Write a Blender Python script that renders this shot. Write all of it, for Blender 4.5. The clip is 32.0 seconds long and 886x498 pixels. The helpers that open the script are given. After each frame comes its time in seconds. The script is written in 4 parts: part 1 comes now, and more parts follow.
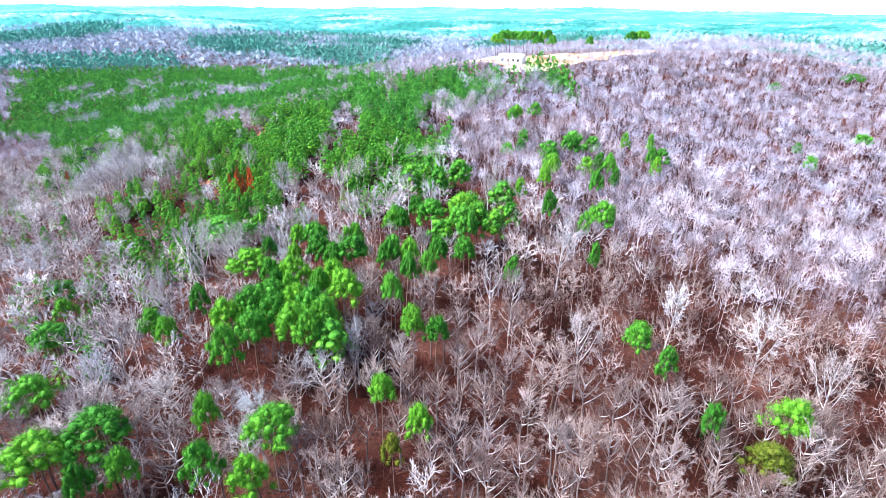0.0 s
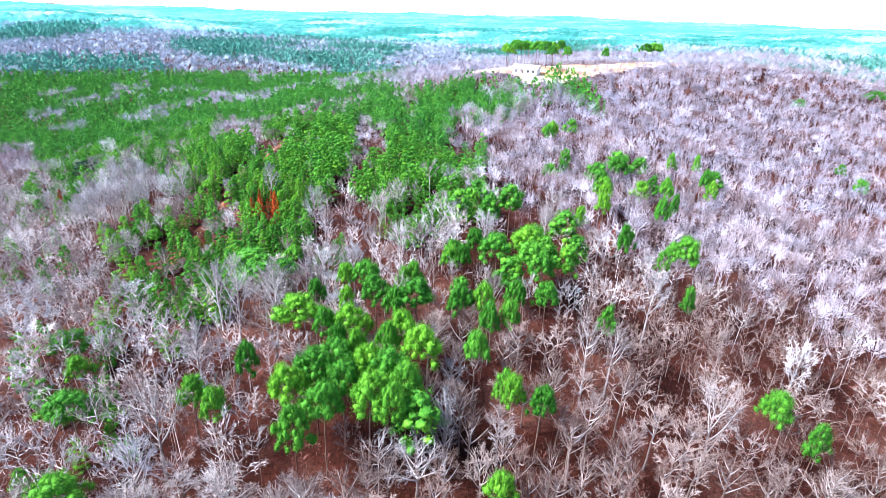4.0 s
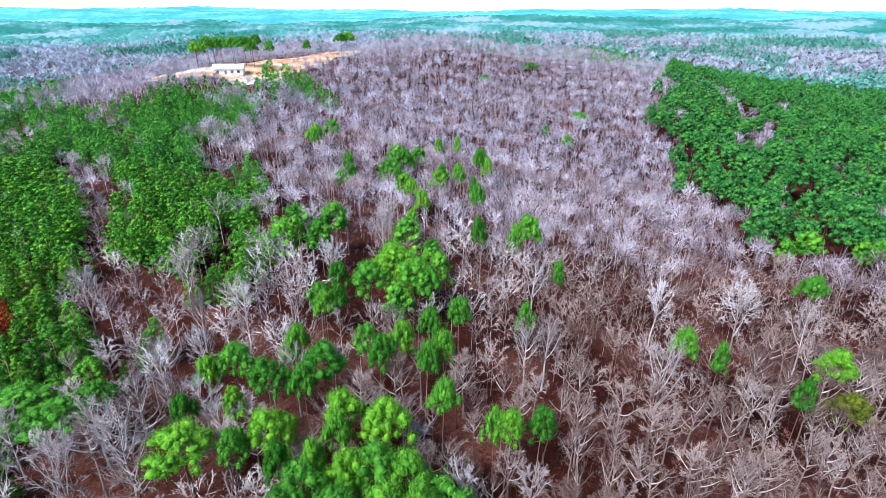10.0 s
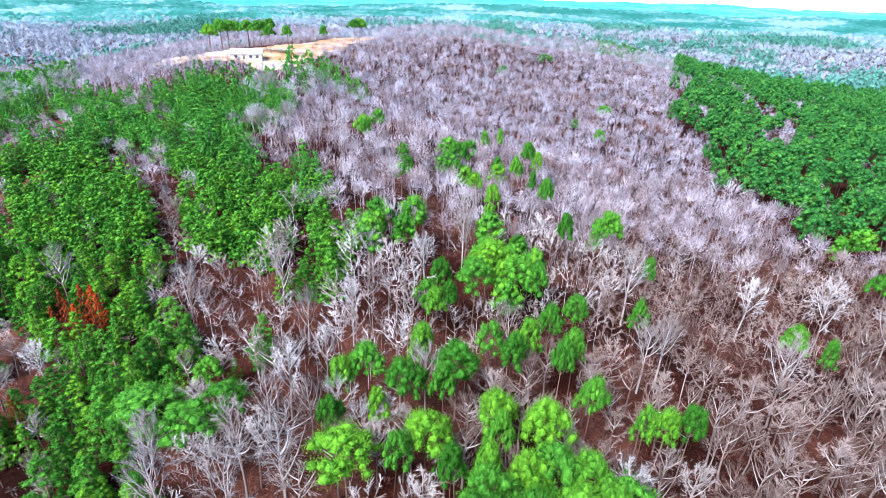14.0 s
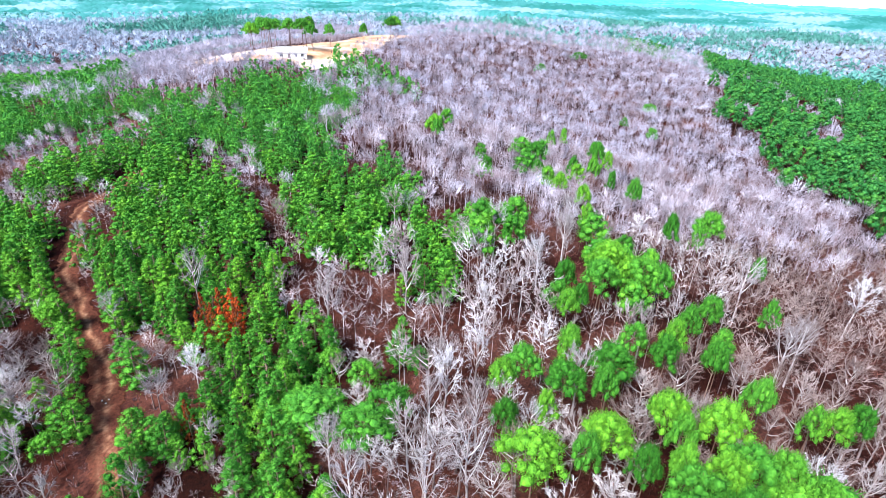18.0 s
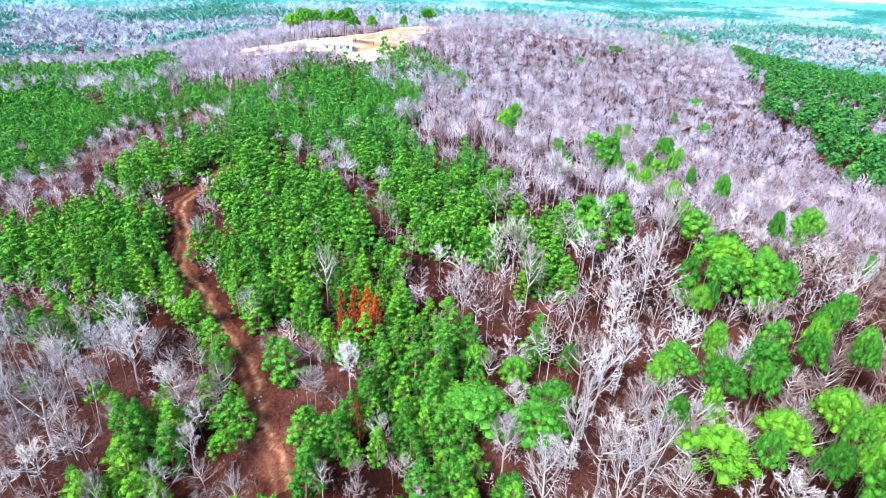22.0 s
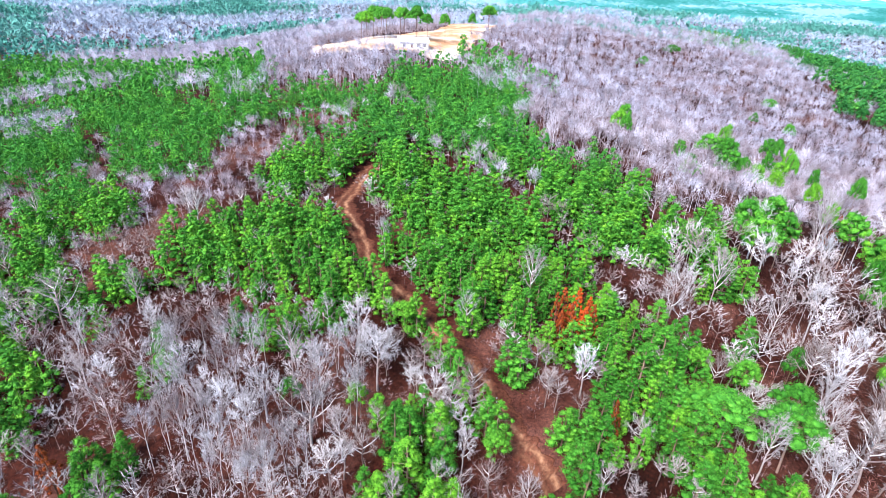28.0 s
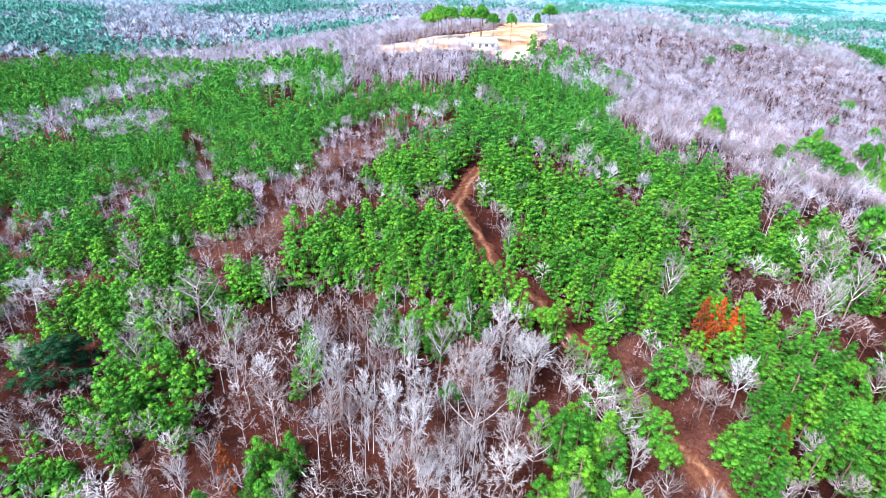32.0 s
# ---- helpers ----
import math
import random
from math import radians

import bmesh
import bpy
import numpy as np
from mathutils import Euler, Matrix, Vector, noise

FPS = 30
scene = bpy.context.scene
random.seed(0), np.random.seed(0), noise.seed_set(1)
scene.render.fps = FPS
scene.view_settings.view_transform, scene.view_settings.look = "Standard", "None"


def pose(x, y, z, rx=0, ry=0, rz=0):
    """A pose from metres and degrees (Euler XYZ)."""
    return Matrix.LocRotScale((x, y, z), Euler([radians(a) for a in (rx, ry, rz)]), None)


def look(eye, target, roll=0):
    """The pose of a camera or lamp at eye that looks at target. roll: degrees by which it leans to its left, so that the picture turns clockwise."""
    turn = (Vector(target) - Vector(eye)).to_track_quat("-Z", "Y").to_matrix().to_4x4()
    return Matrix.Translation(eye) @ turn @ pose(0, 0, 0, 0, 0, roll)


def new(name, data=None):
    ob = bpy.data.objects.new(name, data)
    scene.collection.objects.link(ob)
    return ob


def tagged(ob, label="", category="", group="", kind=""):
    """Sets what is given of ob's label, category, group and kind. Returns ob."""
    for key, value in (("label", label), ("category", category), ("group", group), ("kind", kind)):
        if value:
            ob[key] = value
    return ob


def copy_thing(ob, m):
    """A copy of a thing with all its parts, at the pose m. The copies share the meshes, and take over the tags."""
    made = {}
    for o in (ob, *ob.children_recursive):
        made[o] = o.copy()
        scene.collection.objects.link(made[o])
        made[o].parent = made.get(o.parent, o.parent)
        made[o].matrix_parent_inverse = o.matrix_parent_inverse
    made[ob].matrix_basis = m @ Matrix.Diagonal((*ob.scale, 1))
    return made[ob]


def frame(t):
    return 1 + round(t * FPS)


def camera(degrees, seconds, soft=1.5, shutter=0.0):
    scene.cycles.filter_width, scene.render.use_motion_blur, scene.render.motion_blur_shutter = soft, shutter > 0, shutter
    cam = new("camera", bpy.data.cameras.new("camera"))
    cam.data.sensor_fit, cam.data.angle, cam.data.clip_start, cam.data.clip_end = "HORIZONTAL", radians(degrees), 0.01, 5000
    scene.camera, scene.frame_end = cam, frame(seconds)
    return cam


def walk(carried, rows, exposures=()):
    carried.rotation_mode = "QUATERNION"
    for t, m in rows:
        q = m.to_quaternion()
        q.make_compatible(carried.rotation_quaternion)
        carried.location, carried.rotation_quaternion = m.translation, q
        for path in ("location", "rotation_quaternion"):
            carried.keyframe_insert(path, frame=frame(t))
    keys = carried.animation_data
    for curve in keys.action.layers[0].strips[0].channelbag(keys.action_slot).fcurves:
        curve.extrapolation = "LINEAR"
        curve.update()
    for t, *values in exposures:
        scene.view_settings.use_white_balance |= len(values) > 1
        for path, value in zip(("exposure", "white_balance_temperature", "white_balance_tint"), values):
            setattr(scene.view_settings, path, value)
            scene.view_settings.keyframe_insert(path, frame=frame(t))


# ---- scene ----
cam = camera(79.6, 32.0, soft=0.8)
METRES, EYE, TILT, LEAN, TURN = 180.0, 62.0, -24.4, -0.6, 0.0
ROWS = [
    (0.0, 0.0, 0.0, 0.0, 0.0, 0.0, -0.0),
    (0.5, -0.0098, 0.0119, 0.0059, 0.56, 0.05, -0.54),
    (1.0, -0.0218, 0.0223, 0.0114, 0.13, 0.06, -0.65),
    (1.5, -0.0347, 0.0314, 0.0163, -0.41, 0.15, -0.66),
    (2.0, -0.0476, 0.0401, 0.0209, -1.03, 0.32, -0.59),
    (2.5, -0.0601, 0.0488, 0.0254, -1.48, 0.42, -0.55),
    (3.0, -0.0722, 0.0575, 0.0298, -1.81, 0.47, -0.43),
    (3.5, -0.0842, 0.0662, 0.0342, -2.08, 0.53, -0.26),
    (5.5, -0.1318, 0.1028, 0.0533, -3.13, 0.47, 0.23),
    (6.0, -0.1437, 0.1116, 0.0579, -3.39, 0.46, 0.35),
    (6.5, -0.1543, 0.1206, 0.0622, -4.72, 0.41, 1.13),
    (7.0, -0.165, 0.1291, 0.0669, -8.97, 0.23, 3.41),
    (7.5, -0.1762, 0.1384, 0.0713, -16.44, -0.47, 7.25),
    (8.0, -0.189, 0.1483, 0.0757, -22.27, -1.37, 10.03),
    (8.5, -0.2006, 0.1583, 0.0808, -26.28, -2.26, 11.67),
    (9.0, -0.2124, 0.1681, 0.0859, -29.39, -3.07, 12.84),
    (9.5, -0.2237, 0.1778, 0.0907, -32.31, -3.97, 14.0),
    (10.0, -0.2354, 0.1877, 0.0959, -34.96, -4.84, 14.88),
    (10.5, -0.2473, 0.1977, 0.1009, -36.16, -5.37, 15.1),
    (11.0, -0.2592, 0.2076, 0.1056, -36.69, -5.68, 14.96),
    (11.5, -0.271, 0.2172, 0.1105, -37.2, -5.94, 14.9),
    (12.0, -0.283, 0.2269, 0.1151, -37.46, -6.12, 14.67),
    (12.5, -0.2949, 0.2366, 0.1201, -37.59, -6.26, 14.45),
    (13.0, -0.3067, 0.2461, 0.125, -37.71, -6.47, 14.33),
    (13.5, -0.3186, 0.2558, 0.1296, -37.87, -6.64, 14.24),
    (14.0, -0.3305, 0.2652, 0.1342, -37.94, -6.74, 14.16),
    (14.5, -0.3424, 0.2744, 0.1391, -37.96, -6.84, 14.13),
    (16.5, -0.3911, 0.3102, 0.1574, -38.18, -7.04, 14.11),
    (17.0, -0.4032, 0.3193, 0.1618, -38.25, -7.1, 14.2),
    (17.5, -0.4153, 0.3283, 0.1662, -38.32, -7.15, 14.28),
    (18.0, -0.4273, 0.3376, 0.1708, -38.43, -7.27, 14.32),
    (18.5, -0.4392, 0.3471, 0.1753, -38.55, -7.37, 14.3),
    (19.0, -0.4513, 0.3569, 0.1798, -38.65, -7.51, 14.21),
    (19.5, -0.4632, 0.3666, 0.1844, -38.75, -7.69, 14.21),
    (20.0, -0.4751, 0.3764, 0.1887, -38.84, -7.82, 14.19),
    (20.5, -0.487, 0.3861, 0.1932, -38.9, -7.91, 14.12),
    (21.0, -0.4989, 0.3959, 0.1976, -38.94, -8.02, 14.13),
    (21.5, -0.511, 0.4058, 0.2021, -39.04, -8.16, 14.05),
    (22.0, -0.523, 0.4155, 0.2066, -39.07, -8.26, 14.03),
    (22.5, -0.535, 0.425, 0.2111, -39.09, -8.36, 14.05),
    (23.0, -0.5471, 0.4345, 0.2157, -39.13, -8.44, 14.0),
    (23.5, -0.5594, 0.4442, 0.2202, -39.15, -8.52, 13.98),
    (24.0, -0.5715, 0.4536, 0.2245, -39.17, -8.58, 13.96),
    (24.5, -0.5837, 0.4627, 0.229, -39.17, -8.59, 13.92),
    (25.0, -0.5962, 0.4721, 0.2335, -39.19, -8.62, 13.9),
    (25.5, -0.6085, 0.4811, 0.238, -39.21, -8.66, 13.88),
    (27.5, -0.6577, 0.5193, 0.2559, -39.27, -8.73, 13.75),
    (28.0, -0.6697, 0.5285, 0.2603, -39.25, -8.79, 13.73),
    (28.5, -0.6818, 0.5379, 0.2649, -39.21, -8.85, 13.72),
    (29.0, -0.694, 0.5473, 0.2695, -39.19, -8.92, 13.73),
    (29.5, -0.706, 0.5568, 0.274, -39.19, -8.96, 13.73),
    (30.0, -0.718, 0.5663, 0.2784, -39.17, -9.03, 13.71),
    (30.5, -0.7302, 0.5757, 0.2829, -39.17, -9.07, 13.68),
    (31.0, -0.7397, 0.5831, 0.2873, -39.04, -9.05, 13.68),
    (31.5, -0.7462, 0.5889, 0.2906, -38.29, -8.83, 13.57),
    (32.0, -0.7493, 0.5927, 0.2918, -36.72, -8.45, 13.18),
]
walk(cam, [(t, pose(0, 0, EYE, TILT, LEAN, TURN) @ pose(METRES * x, METRES * y, METRES * z, 90 + pitch, roll, yaw)) for t, x, y, z, yaw, pitch, roll in ROWS],
     exposures=[(t, stops, 6150, 13) for t, stops in ((0.0, 2.38), (3.5, 2.36), (6.5, 2.28), (9.0, 1.8), (9.8, 1.45), (10.3, 1.45), (11.0, 1.7), (13.0, 1.75), (19.0, 1.9), (25.0, 1.95), (28.0, 1.85), (32.0, 1.85))])

# ---- plan ----
HILLS = [
    (-130, 180, 60, -1.2), (-90, 110, 55, -2.8), (-60, 160, 50, 10.0), (-40, 60, 60, 0.4), (0, 110, 55, -5.2),
    (20, 60, 60, 2.8), (40, 170, 60, 4.7), (90, 80, 60, -5.6), (110, 140, 60, -0.0), (-60, 230, 60, 7.9),
    (0, 240, 70, 2.9), (40, 310, 80, 13.7), (160, 390, 110, 27.0), (250, 210, 110, 6.5), (-60, 300, 70, 6.1),
    (150, 250, 90, 1.8), (-200, 120, 110, -8.2), (-200, 280, 120, -4.0), (120, 285, 32, 0.6), (172, 268, 32, -4.9),
    (60, 262, 30, -1.9), (185, 310, 30, 8.2), (25, 322, 30, 2.2), (280, 280, 45, 10.7), (240, 215, 45, 2.4),
    (20, 105, 30, 4.6), (-10, 90, 30, 1.6), (110, 180, 40, -4.9), (150, 230, 40, -1.5), (100, 240, 35, -3.9)]
PINE_ZONES = {
    "road_east": [(-63, 195), (-52, 198), (-37, 203), (-27, 202), (-19, 190), (-7, 185), (1, 177), (0, 165), (-17, 157), (-32, 158), (-31, 150), (-31, 144), (-42, 144), (-47, 138), (-56, 139), (-58, 133), (-50, 123), (-56, 120), (-63, 114), (-74, 122), (-70, 127), (-75, 130), (-75, 136), (-74, 141), (-72, 148), (-71, 164), (-70, 174), (-68, 185)],
    "stripe": [(-15, 150), (6, 154), (16, 147), (-6, 139), (-19, 130), (-31, 127), (-45, 121), (-47, 122), (-40, 128), (-35, 134), (-22, 142)],
    "middle_clump": [(-7, 142), (1, 143), (14, 135), (22, 135), (20, 121), (14, 111), (4, 102), (-4, 106), (-3, 116), (-4, 121), (-9, 130), (-12, 134)],
    "near_clump": [(-20, 85), (-14, 83), (-16, 78), (-16, 72), (-18, 69), (-21, 68), (-31, 75), (-29, 77), (-23, 80)],
    "west_block": [(-86, 193), (-75, 194), (-70, 190), (-77, 173), (-75, 166), (-81, 163), (-85, 169), (-97, 176), (-99, 189), (-96, 190), (-90, 185)],
    "road_west": [(-78, 164), (-76, 159), (-76, 153), (-78, 145), (-83, 147), (-82, 155)],
    "road_west_south": [(-90, 153), (-85, 149), (-88, 142), (-88, 137), (-91, 136), (-95, 140), (-101, 145), (-98, 150), (-94, 148)],
    "north_belt": [(-132, 517), (-99, 523), (-20, 331), (-56, 258), (-42, 256), (-26, 248), (6, 274), (20, 264), (43, 247), (10, 215), (-13, 202), (-15, 188), (1, 181), (-2, 167), (-23, 159), (-39, 163), (-48, 170), (-58, 178), (-68, 188), (-67, 198), (-77, 196), (-82, 199), (-86, 212), (-100, 226), (-115, 234), (-122, 242), (-134, 248), (-144, 251)],
    "southwest_dark": [(-146, 222), (-141, 222), (-136, 226), (-131, 222), (-126, 207), (-122, 193), (-121, 184), (-120, 179), (-126, 178), (-128, 185), (-134, 193), (-145, 205)],
    "southwest_low": [(-122, 174), (-115, 169), (-112, 162), (-111, 154), (-124, 165)],
    "southwest_corner": [(-148, 194), (-140, 188), (-134, 179), (-137, 177), (-148, 186)],
    "small_west": [(-106, 222), (-97, 208), (-99, 201), (-105, 203), (-110, 213)],
    "east_stand": [(488, 348), (545, 297), (554, 172), (108, 64), (95, 75), (98, 85), (113, 102), (116, 122), (149, 137), (172, 165)],
    "north_knoll": [(-4, 267), (23, 256), (32, 238), (4, 210), (-24, 206), (-31, 217)],
    "far_northwest": [(-401, 520), (-306, 582), (-89, 630), (-39, 262), (-55, 223), (-161, 324), (-229, 283)],
    "south_pair": [(-61, 115), (-52, 124), (-59, 133), (-66, 116)],
    "upper_left": [(-47, 274), (-20, 254), (2, 271), (28, 243), (2, 224), (-7, 195), (-7, 176), (4, 170), (-2, 157), (-15, 153), (-26, 157), (-28, 139), (-36, 126), (-56, 138)],
    "west_column": [(-110, 188), (-108, 186), (-111, 179), (-115, 172), (-115, 169), (-117, 171), (-114, 178)],
    "west_knot": [(-113, 199), (-106, 192), (-107, 187), (-113, 192)],
    "west_upper": [(-144, 260), (-135, 250), (-135, 236), (-137, 231), (-145, 239)],
    "west_upper_mid": [(-115, 231), (-105, 222), (-98, 209), (-99, 201), (-105, 203), (-114, 220)],
    "southwest_mid": [(-128, 189), (-120, 184), (-120, 180), (-122, 176), (-128, 180)],
    "northwest_slope": [(-233, 289), (-166, 334), (-56, 230), (-42, 266), (-13, 217), (3, 180), (2, 164), (-19, 150), (-40, 146), (-39, 127), (-49, 116), (-59, 109), (-79, 111), (-83, 123), (-73, 130), (-82, 163), (-145, 236), (-122, 171), (-184, 250), (-221, 272)],
    "road_edge": [(-74, 127), (-70, 126), (-65, 138), (-67, 158), (-70, 158), (-71, 143)],
    "crest_clump": [(262, 304), (284, 296), (302, 258), (284, 240), (268, 258)],
    "stripe_low": [(-39, 119), (-26, 137), (-18, 145), (-7, 142), (-14, 132), (-25, 132), (-33, 124)],
}
MATURE_A = [(-43.8, 52.8, 8.2, 16.7), (-58.6, 60.7, 6.3, 15.9), (-49.0, 48.6, 7.3, 16.6), (-37.0, 46.8, 3.4, 16.9), (-41.5, 44.0, 3.4, 16.8), (-28.1, 46.4, 4.4, 16.9), (-21.2, 51.5, 6.5, 17.0), (-21.6, 44.6, 4.5, 16.8), (-30.6, 55.1, 3.5, 17.2), (-2.7, 52.8, 3.5, 15.7), (-8.1, 58.4, 2.5, 15.8), (-37.9, 94.5, 7.9, 16.7), (-79.0, 96.4, 6.6, 12.0), (-72.6, 88.4, 4.3, 13.3), (-66.9, 77.3, 7.2, 14.6), (-42.4, 83.1, 3.1, 17.1), (-49.4, 76.7, 4.1, 16.3), (-45.4, 73.5, 2.9, 16.6), (-4.4, 73.7, 2.7, 16.6), (20.6, 163.5, 4.4, 10.6), (26.8, 190.5, 5.2, 14.1), (-35.6, 101.6, 3.4, 15.9), (-33.3, 91.6, 2.8, 17.0), (-29.6, 85.1, 3.4, 18.0)]
MATURE_B = [(-27.2, 82.6, 3.0, 18.8), (-25.0, 99.9, 5.7, 16.1), (-21.7, 95.7, 3.4, 16.5), (-31.6, 106.3, 2.7, 15.5), (-17.7, 104.5, 2.8, 15.5), (-10.7, 94.4, 4.5, 17.0), (-6.1, 95.6, 3.8, 16.9), (-0.9, 95.9, 3.4, 16.7), (4.8, 94.7, 4.0, 16.4), (-2.2, 89.1, 2.8, 17.1), (-6.7, 88.3, 3.1, 17.6), (-8.9, 81.4, 3.8, 18.1), (-22.0, 85.3, 3.6, 18.5), (-0.8, 71.6, 2.3, 15.8), (31.6, 70.2, 4.3, 16.4), (46.2, 53.6, 5.9, 16.3), (74.6, 67.2, 5.2, 16.4), (35.6, 110.1, 6.0, 19.0), (39.3, 163.1, 6.0, 16.4), (32.6, 154.6, 3.9, 14.9), (63.5, 157.0, 4.0, 17.0), (47.0, 148.0, 3.6, 17.3), (39.0, 129.7, 3.0, 18.5), (-5.8, 116.4, 3.8, 15.6)]
MATURE_C = [(-11.3, 110.4, 3.9, 15.0), (-8.5, 110.7, 3.0, 15.2), (6.2, 103.3, 4.3, 16.8), (31.1, 146.7, 3.7, 14.7), (28.1, 136.4, 3.6, 15.9), (24.9, 186.9, 3.7, 14.1), (24.9, 112.7, 2.7, 19.0), (-44.5, 121.6, 4.3, 10.8), (-44.5, 114.7, 5.9, 12.6), (-50.0, 112.5, 8.0, 12.8), (-53.5, 120.6, 9.6, 10.8), (-17.4, 82.6, 6.3, 18.9), (-21.6, 77.3, 6.7, 19.0), (-19.0, 74.3, 5.2, 19.0), (-24.5, 78.6, 5.2, 19.0), (-27.7, 75.1, 5.7, 19.0), (-24.0, 72.0, 6.4, 19.0), (-20.0, 70.0, 4.3, 19.0), (4.0, 113.7, 7.0, 17.7), (4.4, 107.1, 6.7, 17.4), (-1.8, 111.3, 6.6, 17.1), (-17.6, 97.8, 7.3, 16.3), (-28.6, 91.3, 6.2, 17.1), (-27.6, 105.9, 5.2, 15.6)]
MATURE_D = [(-46.2, 127.7, 3.6, 8.7), (-81.2, 136.9, 3.3, 8.0), (-77.0, 161.9, 4.1, 8.0), (-34.9, 75.4, 5.8, 18.6), (-32.1, 78.1, 5.8, 18.9), (-28.2, 79.3, 6.3, 19.0), (-19.2, 87.6, 5.2, 18.1), (-29.7, 70.7, 5.4, 19.0), (-32.9, 68.0, 4.5, 19.0)]
YELLOW_A = [(41.4, 49.7, 6.2), (-5.7, 50.0, 2.8)]
RED_A = [(-57.7, 146.5, 2.8), (-55.1, 147.0, 3.2), (-54.0, 145.5, 3.4), (-54.0, 143.4, 3.3), (-56.5, 142.3, 3.3), (-58.0, 143.9, 2.3), (-54.7, 141.3, 2.4), (-59.4, 144.3, 2.2), (-66.5, 128.8, 1.1), (28.6, 129.6, 3.1), (25.4, 130.2, 2.5), (-125.1, 171.6, 4.2)]
OAK_A = [(-27.0, 134.3, 5.0), (-27.8, 123.5, 4.0), (-21.4, 119.7, 5.0), (-30.4, 112.6, 5.6), (-36.4, 112.5, 5.4), (-45.3, 109.4, 4.4), (-32.1, 100.1, 3.8), (-50.5, 100.3, 8.9), (-55.7, 106.4, 6.8), (21.6, 68.1, 8.9), (51.2, 71.0, 9.5), (56.9, 61.6, 7.8), (41.4, 81.7, 6.1), (-6.1, 68.0, 2.7), (-13.4, 69.0, 3.3), (12.6, 82.9, 5.8), (-3.3, 101.1, 3.5), (-2.3, 124.4, 5.2), (-8.6, 132.9, 4.0), (12.0, 129.3, 4.6), (-52.8, 72.7, 11.0), (-51.7, 64.1, 6.5), (-24.0, 55.0, 6.8), (-51.8, 59.7, 4.5), (23.7, 96.4, 7.1), (9.2, 83.9, 6.1), (-52.0, 85.9, 7.7), (-113.6, 138.5, 14.8), (-97.4, 113.5, 12.5), (-97.6, 155.5, 11.3)]
OAK_B = [(-118.0, 205.0, 12.2), (-36.3, 105.7, 5.9), (-35.6, 82.7, 4.5), (-13.5, 72.3, 5.1), (-70.2, 156.3, 4.5), (-62.8, 136.9, 5.1), (-86.3, 156.0, 7.3), (-100.6, 162.5, 5.8), (-94.1, 167.2, 5.6), (-95.6, 150.8, 5.3), (-84.4, 163.8, 6.4), (-0.6, 138.0, 5.3), (13.3, 130.0, 8.6), (-95.0, 140.5, 4.1), (-82.9, 130.2, 4.3), (-56.9, 153.0, 4.2), (-69.4, 180.1, 3.5), (-91.4, 211.9, 6.7), (-42.3, 135.6, 7.6), (-20.7, 101.0, 5.4), (-40.2, 111.4, 4.1), (-54.7, 113.8, 4.1), (-43.5, 99.7, 9.7), (-74.3, 125.0, 3.3), (-140.5, 227.3, 9.0), (-128.9, 198.6, 7.7), (-116.4, 195.8, 4.5), (-126.3, 174.8, 4.2), (-130.3, 173.4, 5.0), (-143.1, 212.3, 4.6)]
OAK_C = [(-134.7, 175.4, 3.4), (-121.0, 164.2, 3.9), (-84.8, 139.3, 3.9), (-91.4, 216.5, 4.9), (-114.8, 246.0, 4.4), (-102.1, 247.4, 4.5), (-61.4, 229.7, 2.9), (-107.2, 199.1, 5.2), (-122.9, 226.0, 6.3)]
SLENDER_A = [(-107.4, 180.5, 2.7), (-110.8, 176.8, 2.6), (-108.4, 172.0, 2.3), (-104.4, 169.5, 2.6), (-105.4, 162.3, 2.2), (-108.2, 164.8, 2.2), (-110.7, 164.9, 2.2), (-112.1, 168.4, 2.1), (-108.6, 158.9, 2.1), (-105.0, 157.8, 2.3), (-109.0, 154.7, 2.2), (-105.1, 153.1, 2.2), (-102.6, 151.9, 2.2), (-118.3, 186.8, 2.4), (-118.2, 182.5, 2.3), (-115.7, 180.2, 2.6), (-117.4, 174.4, 2.2), (-93.8, 158.9, 2.9), (-105.3, 150.7, 2.2), (-107.8, 151.8, 2.2)]
SMALL_A = [(20.0, 164.9, 3.9, 9.5), (32.9, 158.8, 6.6, 13.8), (31.9, 150.9, 5.5, 13.1), (41.5, 168.9, 6.3, 14.0), (46.9, 153.8, 3.7, 14.0), (68.3, 161.1, 4.8, 14.0), (68.5, 174.5, 2.9, 14.0), (60.3, 172.4, 2.9, 14.0), (122.2, 171.2, 4.6, 11.3), (151.1, 190.3, 6.3, 10.0), (195.5, 263.7, 8.4, 10.0), (155.8, 257.8, 5.8, 10.0), (126.4, 186.8, 3.4, 10.6), (19.7, 130.3, 3.1, 14.0), (31.5, 96.7, 1.9, 14.0), (-4.8, 75.6, 2.6, 14.0), (13.4, 88.5, 2.3, 14.0), (35.7, 54.3, 1.4, 14.0)]
